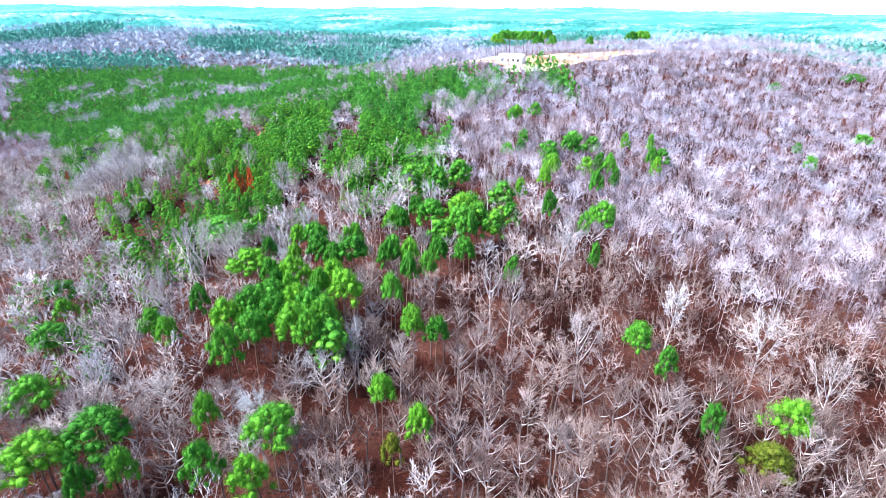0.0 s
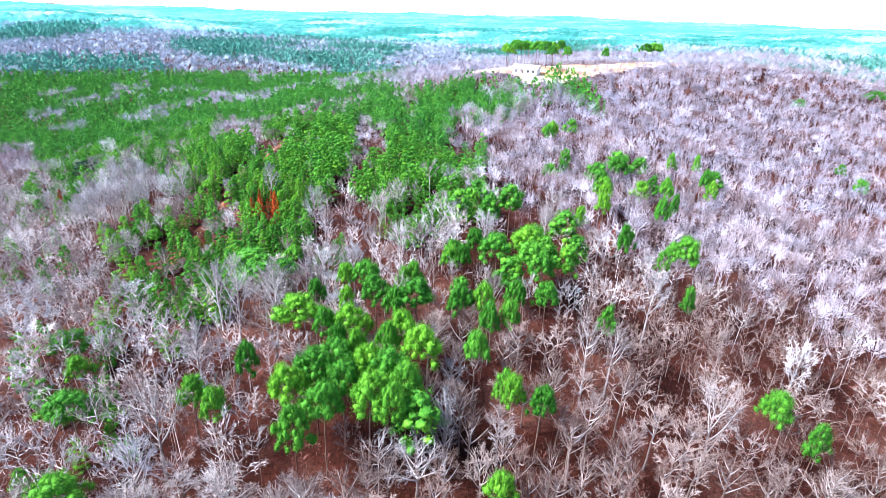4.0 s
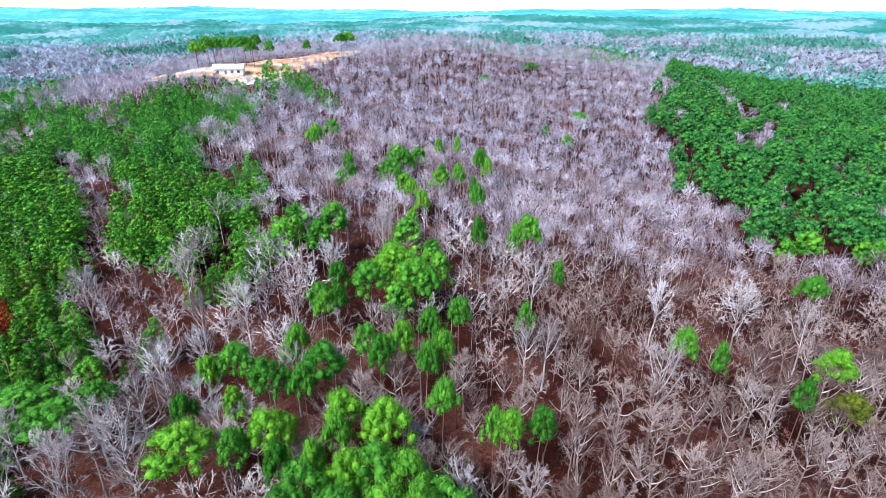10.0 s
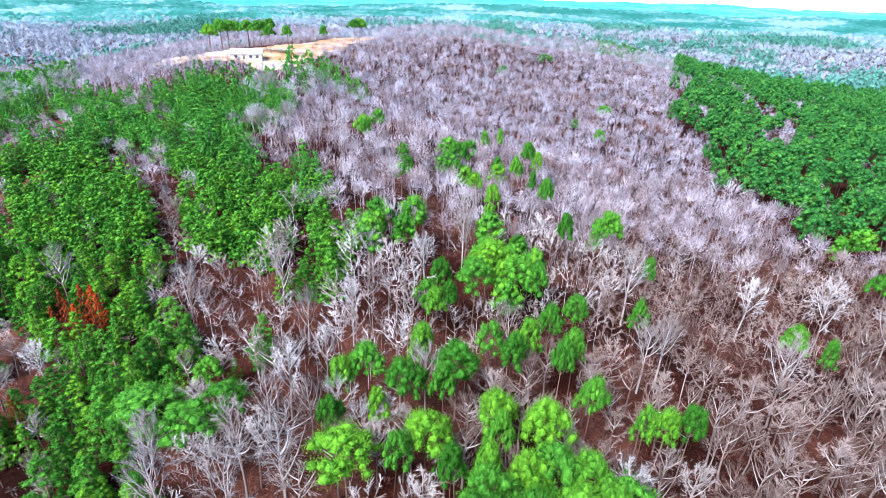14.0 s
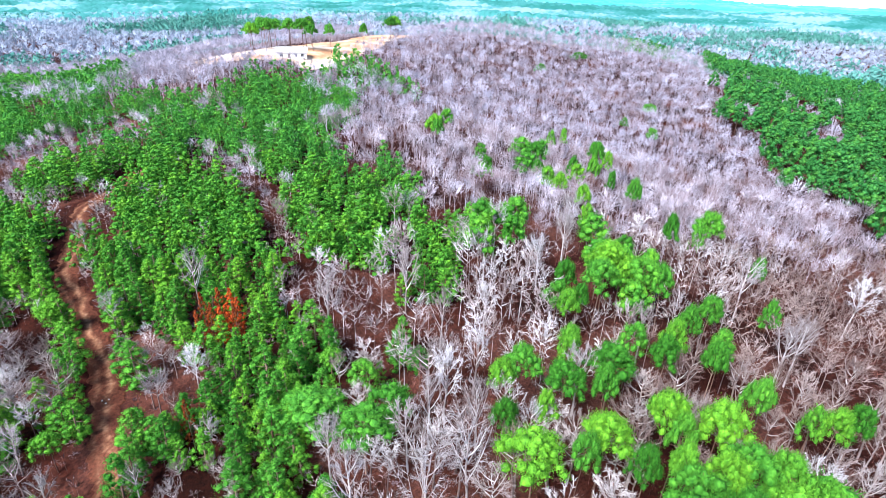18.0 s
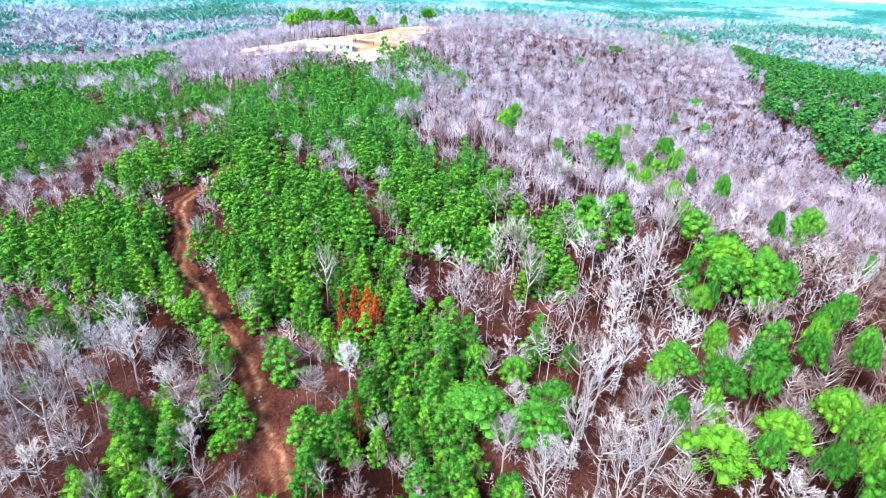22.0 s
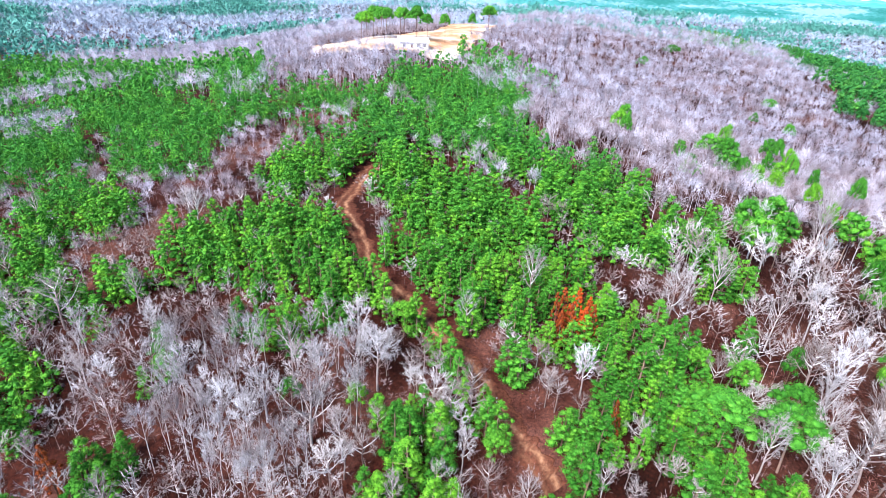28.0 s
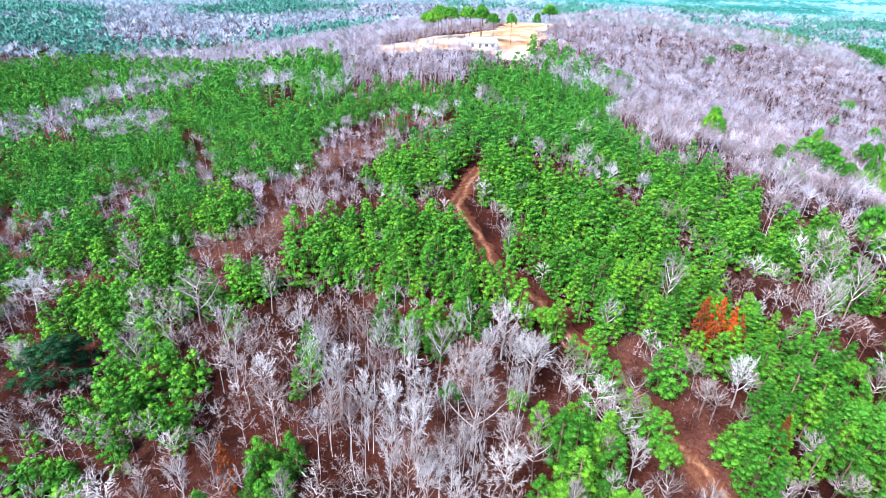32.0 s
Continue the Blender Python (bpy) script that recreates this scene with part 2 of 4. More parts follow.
SMALL_B = [(34.5, 66.1, 1.8, 14.0), (31.7, 109.8, 2.3, 14.0), (48.0, 166.4, 5.8, 14.0), (41.4, 149.0, 4.5, 14.0), (25.0, 166.5, 4.1, 10.1), (63.6, 153.2, 3.1, 14.0), (33.6, 193.9, 4.9, 12.7), (26.6, 170.9, 3.4, 12.0), (47.5, 141.6, 2.8, 14.0), (3.2, 109.6, 4.1, 14.0), (-10.5, 113.8, 4.2, 13.2), (-29.9, 99.1, 3.0, 14.0), (-37.1, 117.4, 1.9, 11.3), (-9.4, 99.6, 4.2, 14.0), (-20.1, 103.5, 2.0, 14.0), (-91.1, 154.0, 2.2, 7.4), (-97.6, 160.8, 1.9, 7.6), (-83.7, 143.7, 1.8, 6.6)]
EVERGREEN_A = [(-139.8, 210.2, 12.7)]
GROVE = [(-107, 187), (-98, 173), (-83, 164), (-85, 155), (-96, 151), (-103, 146), (-111, 153), (-115, 166)]
ROAD_LINE = [(-77.0, 129.9), (-75.5, 137.3), (-73.5, 145.7), (-72.3, 155.2), (-72.4, 166.6), (-72.8, 175.0), (-70.4, 183.1), (-67.1, 192.3), (-64.3, 199.8), (-58.4, 203.2), (-53.9, 206.4), (-49.5, 208.4)]
FIELD = [(4, 320), (4, 344), (18, 354), (36, 352), (60, 345), (90, 352), (120, 375), (150, 405), (180, 412), (205, 405), (209, 393), (185, 380), (150, 360), (119, 338), (101, 323), (75, 305), (52, 289), (40, 280), (34, 286), (28, 300)]
FIELD_EAST = [(190, 333), (204, 337), (220, 327), (237, 314), (237, 304), (215, 313)]


# ---- light ----
world = bpy.data.worlds.new("world")
scene.world = world
world.use_nodes = True
wn = world.node_tree.nodes
sky = wn.new("ShaderNodeTexSky")
sky.sky_type = "NISHITA"
sky.sun_disc = False
sky.sun_elevation, sky.sun_rotation = radians(47), radians(-99)
sky.air_density, sky.dust_density, sky.ozone_density = 1.0, 0.2, 3.0
wn["Background"].inputs["Strength"].default_value = 0.075
world.node_tree.links.new(sky.outputs["Color"], wn["Background"].inputs["Color"])
sun = new("sun", bpy.data.lights.new("sun", "SUN"))
sun.data.energy, sun.data.angle, sun.data.color = 3.3, radians(26), (1.0, 0.985, 0.96)
sun.matrix_world = look((-190, -30, 210), (0, 0, 0))


# ---- materials ----
def material(name, rough=0.8, spec=0.3):
    m = bpy.data.materials.new(name)
    m.use_nodes = True
    b = m.node_tree.nodes["Principled BSDF"]
    b.inputs["Roughness"].default_value = rough
    b.inputs["Specular IOR Level"].default_value = spec
    return m, m.node_tree.nodes, m.node_tree.links, b


def ramp(nodes, links, fac, stops):
    r = nodes.new("ShaderNodeValToRGB")
    while len(r.color_ramp.elements) < len(stops):
        r.color_ramp.elements.new(0.5)
    for e, (p, c) in zip(r.color_ramp.elements, stops):
        e.position, e.color = p, (*c, 1)
    links.new(fac, r.inputs["Fac"])
    return r.outputs["Color"]


def noise_fac(nodes, links, scale, detail=3.0, space="Object", rough=0.6):
    c = nodes.new("ShaderNodeTexCoord")
    n = nodes.new("ShaderNodeTexNoise")
    n.inputs["Scale"].default_value, n.inputs["Detail"].default_value = scale, detail
    n.inputs["Roughness"].default_value = rough
    links.new(c.outputs[space], n.inputs["Vector"])
    return n.outputs["Fac"]


def stretched(nodes, links, fac):
    """Noise spread out over the whole range from 0 to 1."""
    m = nodes.new("ShaderNodeMapRange")
    m.inputs["From Min"].default_value, m.inputs["From Max"].default_value = 0.32, 0.68
    links.new(fac, m.inputs["Value"])
    return m.outputs["Result"]


def mixed(nodes, links, fac, a, b, blend="MIX"):
    m = nodes.new("ShaderNodeMix")
    m.data_type, m.blend_type = "RGBA", blend
    for socket, value in ((m.inputs["Factor"], fac), (m.inputs["A"], a), (m.inputs["B"], b)):
        if isinstance(value, (int, float)):
            socket.default_value = value
        elif isinstance(value, tuple):
            socket.default_value = (*value, 1)
        else:
            links.new(value, socket)
    return m.outputs["Result"]


def foliage(name, dark, mid, light, single=False, rough=0.6):
    """Needles: clump by clump and tree by tree a little different. single: for trees that are objects of their own."""
    m, n, l, b = material(name, rough, 0.1)
    g = n.new("ShaderNodeNewGeometry")
    grain = stretched(n, l, noise_fac(n, l, 16.0 if single else 1.9, 4.0, rough=0.7))
    mean = n.new("ShaderNodeMath")
    mean.operation = "MULTIPLY_ADD"
    mean.inputs[1].default_value = 0.72
    half = n.new("ShaderNodeMath")
    half.operation = "MULTIPLY"
    half.inputs[1].default_value = 0.28
    l.new(g.outputs["Random Per Island"], half.inputs[0])
    l.new(grain, mean.inputs[0])
    l.new(half.outputs[0], mean.inputs[2])
    piece = ramp(n, l, mean.outputs[0], [(0.1, dark), (0.5, mid), (0.95, light)])
    if single:
        tone = n.new("ShaderNodeObjectInfo").outputs["Random"]
    else:
        tone = stretched(n, l, noise_fac(n, l, 0.26, 2.0))
    tint = ramp(n, l, tone, [(0.1, (0.5, 0.6, 0.55)), (0.5, (0.95, 0.95, 0.95)), (0.9, (1.6, 1.2, 0.85))])
    l.new(mixed(n, l, 1.0, piece, tint, "MULTIPLY"), b.inputs["Base Color"])
    bp = n.new("ShaderNodeBump")
    bp.inputs["Strength"].default_value, bp.inputs["Distance"].default_value = 0.9, 0.25
    l.new(noise_fac(n, l, 26.0 if single else 3.2, 4.0, rough=0.7), bp.inputs["Height"])
    l.new(bp.outputs["Normal"], b.inputs["Normal"])
    return m


def bark(name, dark, light, single=False, spread=1.0):
    m, n, l, b = material(name, 0.85, 0.2)
    g = n.new("ShaderNodeNewGeometry")
    piece = ramp(n, l, g.outputs["Random Per Island"], [(0.0, dark), (1.0, light)])
    tone = n.new("ShaderNodeObjectInfo").outputs["Random"] if single else stretched(n, l, noise_fac(n, l, 0.16, 2.0))
    tint = ramp(n, l, tone, [(p, tuple(1 + (c - 1) * spread for c in q)) for p, q in ((0.15, (0.5, 0.4, 0.38)), (0.5, (0.9, 0.85, 0.84)), (0.85, (1.3, 1.33, 1.37)))])
    fine = ramp(n, l, noise_fac(n, l, 6.0, 3.0), [(0.3, (0.75, 0.72, 0.7)), (0.7, (1.1, 1.1, 1.1))])
    c = mixed(n, l, 1.0, piece, tint, "MULTIPLY")
    l.new(mixed(n, l, 1.0, c, fine, "MULTIPLY"), b.inputs["Base Color"])
    return m


def soil(name, stops, fine, bump=0.4):
    m, n, l, b = material(name, 0.95, 0.1)
    big = ramp(n, l, noise_fac(n, l, 0.06, 4.0), stops)
    small = ramp(n, l, noise_fac(n, l, 2.2, 5.0, rough=0.75), fine)
    l.new(mixed(n, l, 1.0, big, small, "MULTIPLY"), b.inputs["Base Color"])
    bp = n.new("ShaderNodeBump")
    bp.inputs["Strength"].default_value, bp.inputs["Distance"].default_value = bump, 0.2
    l.new(noise_fac(n, l, 3.0, 5.0), bp.inputs["Height"])
    l.new(bp.outputs["Normal"], b.inputs["Normal"])
    return m


LITTER = soil("leaf_litter", [(0.36, (0.013, 0.0032, 0.002)), (0.5, (0.037, 0.0095, 0.006)), (0.64, (0.085, 0.033, 0.024))],
              [(0.3, (0.25, 0.22, 0.22)), (0.5, (1, 1, 1)), (0.7, (2.0, 1.8, 1.6))])
DIRT = soil("road_dirt", [(0.3, (0.055, 0.017, 0.010)), (0.7, (0.10, 0.034, 0.02))],
            [(0.3, (0.4, 0.36, 0.35)), (0.5, (1, 1, 1)), (0.7, (1.8, 1.7, 1.6))])
STRAW = soil("field_soil", [(0.38, (0.40, 0.21, 0.11)), (0.48, (0.54, 0.35, 0.22)), (0.56, (0.68, 0.54, 0.40)), (0.65, (0.74, 0.66, 0.56))],
             [(0.25, (0.8, 0.75, 0.7)), (0.7, (1.1, 1.1, 1.1))])
THICKET = bark("grey_thicket", (0.26, 0.212, 0.235), (0.40, 0.335, 0.37), spread=0.7)
# Far brush takes the blue of distance haze in its base colour.
THICKET_FAR_HAZE = bark("haze_blue_thicket_far", (0.24, 0.28, 0.34), (0.34, 0.38, 0.45), spread=0.4)
NEEDLE = foliage("pine_needles", (0.03, 0.14, 0.016), (0.07, 0.27, 0.026), (0.145, 0.42, 0.04))
NEEDLE_ONE = foliage("pine_needles_single", (0.03, 0.14, 0.016), (0.07, 0.27, 0.026), (0.145, 0.42, 0.04), True)
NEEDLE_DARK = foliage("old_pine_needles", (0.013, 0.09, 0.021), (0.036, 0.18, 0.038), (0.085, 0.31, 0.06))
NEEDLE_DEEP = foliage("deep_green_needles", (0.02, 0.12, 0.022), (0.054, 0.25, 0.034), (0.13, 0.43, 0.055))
YELLOW = foliage("yellowing_needles", (0.08, 0.12, 0.01), (0.17, 0.2, 0.02), (0.26, 0.24, 0.04), True)
RUST = foliage("dead_needles", (0.16, 0.024, 0.008), (0.34, 0.065, 0.016), (0.48, 0.13, 0.035), True)
DARKGREEN = foliage("broad_evergreen", (0.012, 0.055, 0.022), (0.022, 0.09, 0.036), (0.045, 0.14, 0.06), True)
TWIG = bark("grey_twigs", (0.22, 0.197, 0.2), (0.65, 0.615, 0.62))
TWIG_ONE = bark("pale_twigs", (0.20, 0.172, 0.17), (0.60, 0.56, 0.55), True)
BRUSH = bark("brush_twigs", (0.14, 0.095, 0.096), (0.37, 0.28, 0.285))
BRUSH_RED = bark("red_brush_twigs", (0.05, 0.014, 0.010), (0.20, 0.088, 0.07))
TWIG_BROWN = bark("brown_twigs", (0.13, 0.088, 0.078), (0.40, 0.33, 0.312))
# Next three: distance haze painted into the twigs, from faint lavender to blue.
TWIG_MID_HAZE = bark("haze_grey_twigs_mid", (0.24, 0.215, 0.25), (0.58, 0.54, 0.615), spread=1.0)
TWIG_BEYOND_HAZE = bark("haze_lavender_twigs", (0.29, 0.28, 0.345), (0.50, 0.485, 0.585), spread=0.8)
TWIG_FAR_HAZE = bark("haze_blue_twigs_far", (0.31, 0.37, 0.47), (0.41, 0.48, 0.59), spread=0.3)
GREYBARK = bark("grey_bark", (0.15, 0.10, 0.09), (0.30, 0.24, 0.22), True)
TWIG_PALE = bark("silver_twigs", (0.23, 0.212, 0.216), (0.63, 0.61, 0.63), True, 0.7)
TWIG_BROWN_ONE = bark("brown_twigs_single", (0.13, 0.088, 0.078), (0.40, 0.33, 0.312), True)
TRUNK = bark("pale_bark", (0.33, 0.295, 0.285), (0.55, 0.52, 0.515), True)
PINEBARK = bark("pine_bark", (0.16, 0.10, 0.075), (0.26, 0.17, 0.13), True)


def distant(name, stops, glow=(0, 0, 0), amount=0.0, scale=0.006):
    """Woods too far off to tell their trees apart; stops and glow carry painted haze."""
    m, n, l, b = material(name, 0.9, 0.0)
    c = ramp(n, l, noise_fac(n, l, scale, 6.0, rough=0.65), stops)
    l.new(c, b.inputs["Base Color"])
    b.inputs["Emission Color"].default_value = (*glow, 1)
    b.inputs["Emission Strength"].default_value = amount
    return m


# Far pines: green made teal and lighter by haze mixed into the colour.
PINE_FAR_HAZE = distant("haze_teal_pine_woods", [(0.35, (0.06, 0.22, 0.17)), (0.65, (0.12, 0.31, 0.26))], scale=0.02)
# Haze over the hills is painted: cyan base colours plus a faint cyan glow.
FAR_HAZE = distant("far_woods_haze_glow", [(0.42, (0.02, 0.12, 0.10)), (0.52, (0.05, 0.19, 0.18)), (0.6, (0.18, 0.28, 0.34))], (0.10, 0.44, 0.46), 0.07)
FARTHEST_HAZE = distant("farthest_woods_haze_glow", [(0.42, (0.03, 0.19, 0.20)), (0.52, (0.06, 0.26, 0.29)), (0.62, (0.12, 0.34, 0.40))], (0.14, 0.60, 0.68), 0.16, 0.0035)


# ---- ground ----
def ground(x, y):
    x, y = np.asarray(x, float), np.asarray(y, float)
    z = np.full(np.broadcast(x, y).shape, 4.0)
    for cx, cy, s, h in HILLS:
        z = z + h * np.exp(-((x - cx) ** 2 + (y - cy) ** 2) / (2 * s * s))
    r = np.hypot(x, y - 100)
    far = np.clip((r - 450) / 700, 0, 1)
    roll = 10 * np.sin(x / 310 + 1.3) * np.sin(y / 270 + 0.4) + 7 * np.sin(x / 140 + y / 190) + 14 * np.sin(x / 900 + 0.6) * np.cos(y / 760)
    near = 0.5 * np.sin(x / 9.0 + 0.7 * np.sin(y / 13)) * np.sin(y / 11.0) + 0.25 * np.sin(x / 4.1 + y / 5.3)
    return z + near * (1 - far) + far * (14 + roll) + np.clip((r - 2200) / 2200, 0, 1) * 18


def tri_mesh(name, verts, tris, mat, smooth=False):
    me = bpy.data.meshes.new(name)
    verts, tris = np.asarray(verts, np.float32), np.asarray(tris, np.int32)
    me.vertices.add(len(verts))
    me.vertices.foreach_set("co", verts.ravel())
    k = tris.shape[1]
    me.loops.add(tris.size)
    me.loops.foreach_set("vertex_index", tris.ravel())
    me.polygons.add(len(tris))
    me.polygons.foreach_set("loop_start", np.arange(0, tris.size, k, dtype=np.int32))
    me.update(calc_edges=True)
    me.validate()
    if smooth:
        me.polygons.foreach_set("use_smooth", np.ones(len(tris), bool))
    me.materials.append(mat)
    return me


def graded(lo, hi, step, reach):
    c = list(np.arange(lo, hi + 0.1, step))
    s = step
    while c[-1] < reach:
        s *= 1.13
        c.append(c[-1] + s)
    s = step
    while c[0] > -reach:
        s *= 1.13
        c.insert(0, c[0] - s)
    return np.array(c)


def sheet(xs, ys):
    X, Y = np.meshgrid(xs, ys)
    v = np.stack([X.ravel(), Y.ravel(), ground(X, Y).ravel()], 1)
    nx, ny = len(xs), len(ys)
    i = (np.arange(ny - 1)[:, None] * nx + np.arange(nx - 1)[None, :]).ravel()
    return v, np.stack([i, i + 1, i + nx + 1, i + nx], 1)


gv, gf = sheet(graded(-200, 260, 3.0, 6000), graded(20, 420, 3.0, 6000))
tagged(new("ground", tri_mesh("ground", gv, gf, LITTER, True)), "rolling forest floor of reddish-brown leaf litter", "ground", kind="structure")


def inside(poly, x, y):
    x, y = np.asarray(x, float), np.asarray(y, float)
    r = np.zeros(x.shape, bool)
    for (ax, ay), (bx, by) in zip(poly, poly[1:] + poly[:1]):
        if ay != by:
            r ^= ((ay > y) != (by > y)) & (x < (bx - ax) * (y - ay) / (by - ay) + ax)
    return r


def smooth_line(pts, n=6):
    p = [Vector((*q, 0)) for q in pts]
    p = [2 * p[0] - p[1]] + p + [2 * p[-1] - p[-2]]
    out = []
    for a, b, c, d in zip(p, p[1:], p[2:], p[3:]):
        for k in range(n):
            t = k / n
            out.append(0.5 * (2 * b + (c - a) * t + (2 * a - 5 * b + 4 * c - d) * t * t + (3 * b - a - 3 * c + d) * t ** 3))
    return out + [p[-2]]


def ribbon(name, line, half, lift, mat, ragged=0.0, across=22):
    """A strip draped on the ground along a line; "wear" is high where the wheels run."""
    rng = np.random.default_rng(5)
    v, f, wear = [], [], []
    for i, p in enumerate(line):
        t = (line[min(i + 1, len(line) - 1)] - line[max(i - 1, 0)]).normalized()
        nrm = Vector((t.y, -t.x, 0))
        wl, wr = half * (1 + ragged * rng.uniform(-1, 1)), half * (1 + ragged * rng.uniform(-1, 1))
        drift = 0.35 + 0.5 * math.sin(i * 0.23) + 0.2 * math.sin(i * 0.9)
        for k in range(across + 1):
            o = -wl + (wl + wr) * k / across
            q = p + nrm * o
            rut = math.exp(-((o - drift) / 0.42) ** 2) + 0.45 * math.exp(-((o - drift + 1.7) / 0.35) ** 2)
            wear.append(rut)
            v.append((q.x, q.y, float(ground(q.x, q.y)) + lift - 0.07 * rut - (0.1 if k in (0, across) else 0)))
    w = across + 1
    for i in range(len(line) - 1):
        for k in range(across):
            a = i * w + k
            f.append((a, a + 1, a + w + 1, a + w))
    me = tri_mesh(name, v, f, mat, True)
    me.attributes.new("wear", "FLOAT", "POINT").data.foreach_set("value", wear)
    return new(name, me)


n, l = DIRT.node_tree.nodes, DIRT.node_tree.links
b = n["Principled BSDF"]
earth = b.inputs["Base Color"].links[0].from_socket
at = n.new("ShaderNodeAttribute")
at.attribute_name = "wear"
mul = n.new("ShaderNodeMath")
mul.operation, mul.use_clamp = "MULTIPLY", True
l.new(at.outputs["Fac"], mul.inputs[0])
l.new(ramp(n, l, noise_fac(n, l, 0.9, 4.0), [(0.35, (0.25, 0.25, 0.25)), (0.6, (1.3, 1.3, 1.3))]), mul.inputs[1])
clay = ramp(n, l, noise_fac(n, l, 1.6, 4.0), [(0.3, (0.16, 0.065, 0.032)), (0.6, (0.30, 0.15, 0.085)), (0.75, (0.40, 0.25, 0.16))])
l.new(mixed(n, l, mul.outputs[0], earth, clay), b.inputs["Base Color"])
road_line = smooth_line(ROAD_LINE, 14)
tagged(ribbon("road", road_line, 2.0, 0.14, DIRT, 0.3), "unpaved forest road of red-brown earth with pale worn wheel tracks", "road", kind="structure")


# ---- tree shapes ----
def clump(level):
    bm = bmesh.new()
    bmesh.ops.create_icosphere(bm, subdivisions=level, radius=1.0)
    v = np.array([p.co[:] for p in bm.verts])
    f = np.array([[p.index for p in q.verts] for q in bm.faces])
    bm.free()
    return v, f


CLUMP = clump(1)


class Shape:
    """Vertices and triangles of one part."""

    def __init__(self):
        self.v, self.f, self.n = [], [], 0

    def add(self, v, f):
        self.v.append(np.asarray(v, float))
        self.f.append(np.asarray(f, int) + self.n)
        self.n += len(v)

    def spike(self, a, b, r, sides=3):
        a, b = np.asarray(a, float), np.asarray(b, float)
        d = b - a
        d = d / (np.linalg.norm(d) + 1e-9)
        u = np.cross(d, (0.3, 0.5, 0.81))
        u /= np.linalg.norm(u) + 1e-9
        w = np.cross(d, u)
        ring = [a + r * (math.cos(k) * u + math.sin(k) * w) for k in np.arange(sides) * 2 * math.pi / sides]
        self.add(ring + [b], [(k, (k + 1) % sides, sides) for k in range(sides)])

    def blade(self, a, b, w):
        """A thin tapering twig."""
        a, b = np.asarray(a, float), np.asarray(b, float)
        u = np.cross(b - a, (0.31, -0.52, 0.44))
        u *= w / (np.linalg.norm(u) + 1e-9)
        self.add([a - u, a + u, b], [(0, 1, 2)])

    def tube(self, pts, radii, sides=5):
        pts = [np.asarray(p, float) for p in pts]
        v, f = [], []
        for i, (p, r) in enumerate(zip(pts, radii)):
            d = pts[min(i + 1, len(pts) - 1)] - pts[max(i - 1, 0)]
            d /= np.linalg.norm(d) + 1e-9
            u = np.cross(d, (0.9, 0.3, 0.1))
            u /= np.linalg.norm(u) + 1e-9
            w = np.cross(d, u)
            v += [p + r * (math.cos(k) * u + math.sin(k) * w) for k in np.arange(sides) * 2 * math.pi / sides]
        for i in range(len(pts) - 1):
            for k in range(sides):
                a, b = i * sides + k, i * sides + (k + 1) % sides
                f += [(a, b, b + sides), (a, b + sides, a + sides)]
        self.add(v, f)

    def leaves(self, c, r, n, size, rng, stretch=0.8):
        """A ragged tuft of n small blades that lie like scales about c."""
        d = rng.normal(size=(n, 3))
        d[:, 2] += 0.35
        d /= np.linalg.norm(d, axis=1)[:, None]
        p = c + d * r * rng.uniform(0.55, 1.25, (n, 1)) * (1, 1, stretch)
        nrm = d + rng.normal(size=(n, 3)) * 0.38
        a = np.cross(nrm, rng.normal(size=(n, 3)))
        a /= np.linalg.norm(a, axis=1)[:, None] + 1e-6
        b = np.cross(nrm, a)
        b /= np.linalg.norm(b, axis=1)[:, None] + 1e-6
        s = size * rng.uniform(0.65, 1.35, (n, 1))
        v = np.stack([p + a * s * 1.5, p - a * s * 0.8 - b * s * 0.6, p - a * s * 0.8 + b * s * 0.6], 1).reshape(-1, 3)
        self.add(v, np.arange(3 * n).reshape(-1, 3))

    def lump(self, c, r, rng, stretch=0.8):
        """The uneven core of a clump of needles."""
        v, f = CLUMP
        v = v * rng.uniform(0.4, 0.85, (len(v), 1)) * r * (1, 1, stretch)
        self.add(v + c, f)

    def needles(self, c, r, n, size, rng, stretch=0.8):
        """Narrow sprays that stand out of a clump and tip upwards."""
        d = rng.normal(size=(n, 3))
        d[:, 2] += 0.45
        d /= np.linalg.norm(d, axis=1)[:, None]
        a = c + d * r * 0.72 * (1, 1, stretch)
        e = c + (d * rng.uniform(1.05, 1.45, (n, 1)) + (0, 0, 0.12)) * r * (1, 1, stretch)
        u = np.cross(d, rng.normal(size=(n, 3)))
        u *= size / (np.linalg.norm(u, axis=1)[:, None] + 1e-6)
        self.add(np.stack([a - u, a + u, e], 1).reshape(-1, 3), np.arange(3 * n).reshape(-1, 3))

    def arrays(self):
        return np.concatenate(self.v), np.concatenate(self.f)


def unit(az, el):
    return np.array((math.cos(az) * math.cos(el), math.sin(az) * math.cos(el), math.sin(el)))


def turned(way, much, rng):
    way = way + rng.normal(size=3) * much
    return way / (np.linalg.norm(way) + 1e-6)


SQUAT = np.array((1.0, 1.0, 0.62))  # crowns grow as wide as they are tall once a tree is scaled


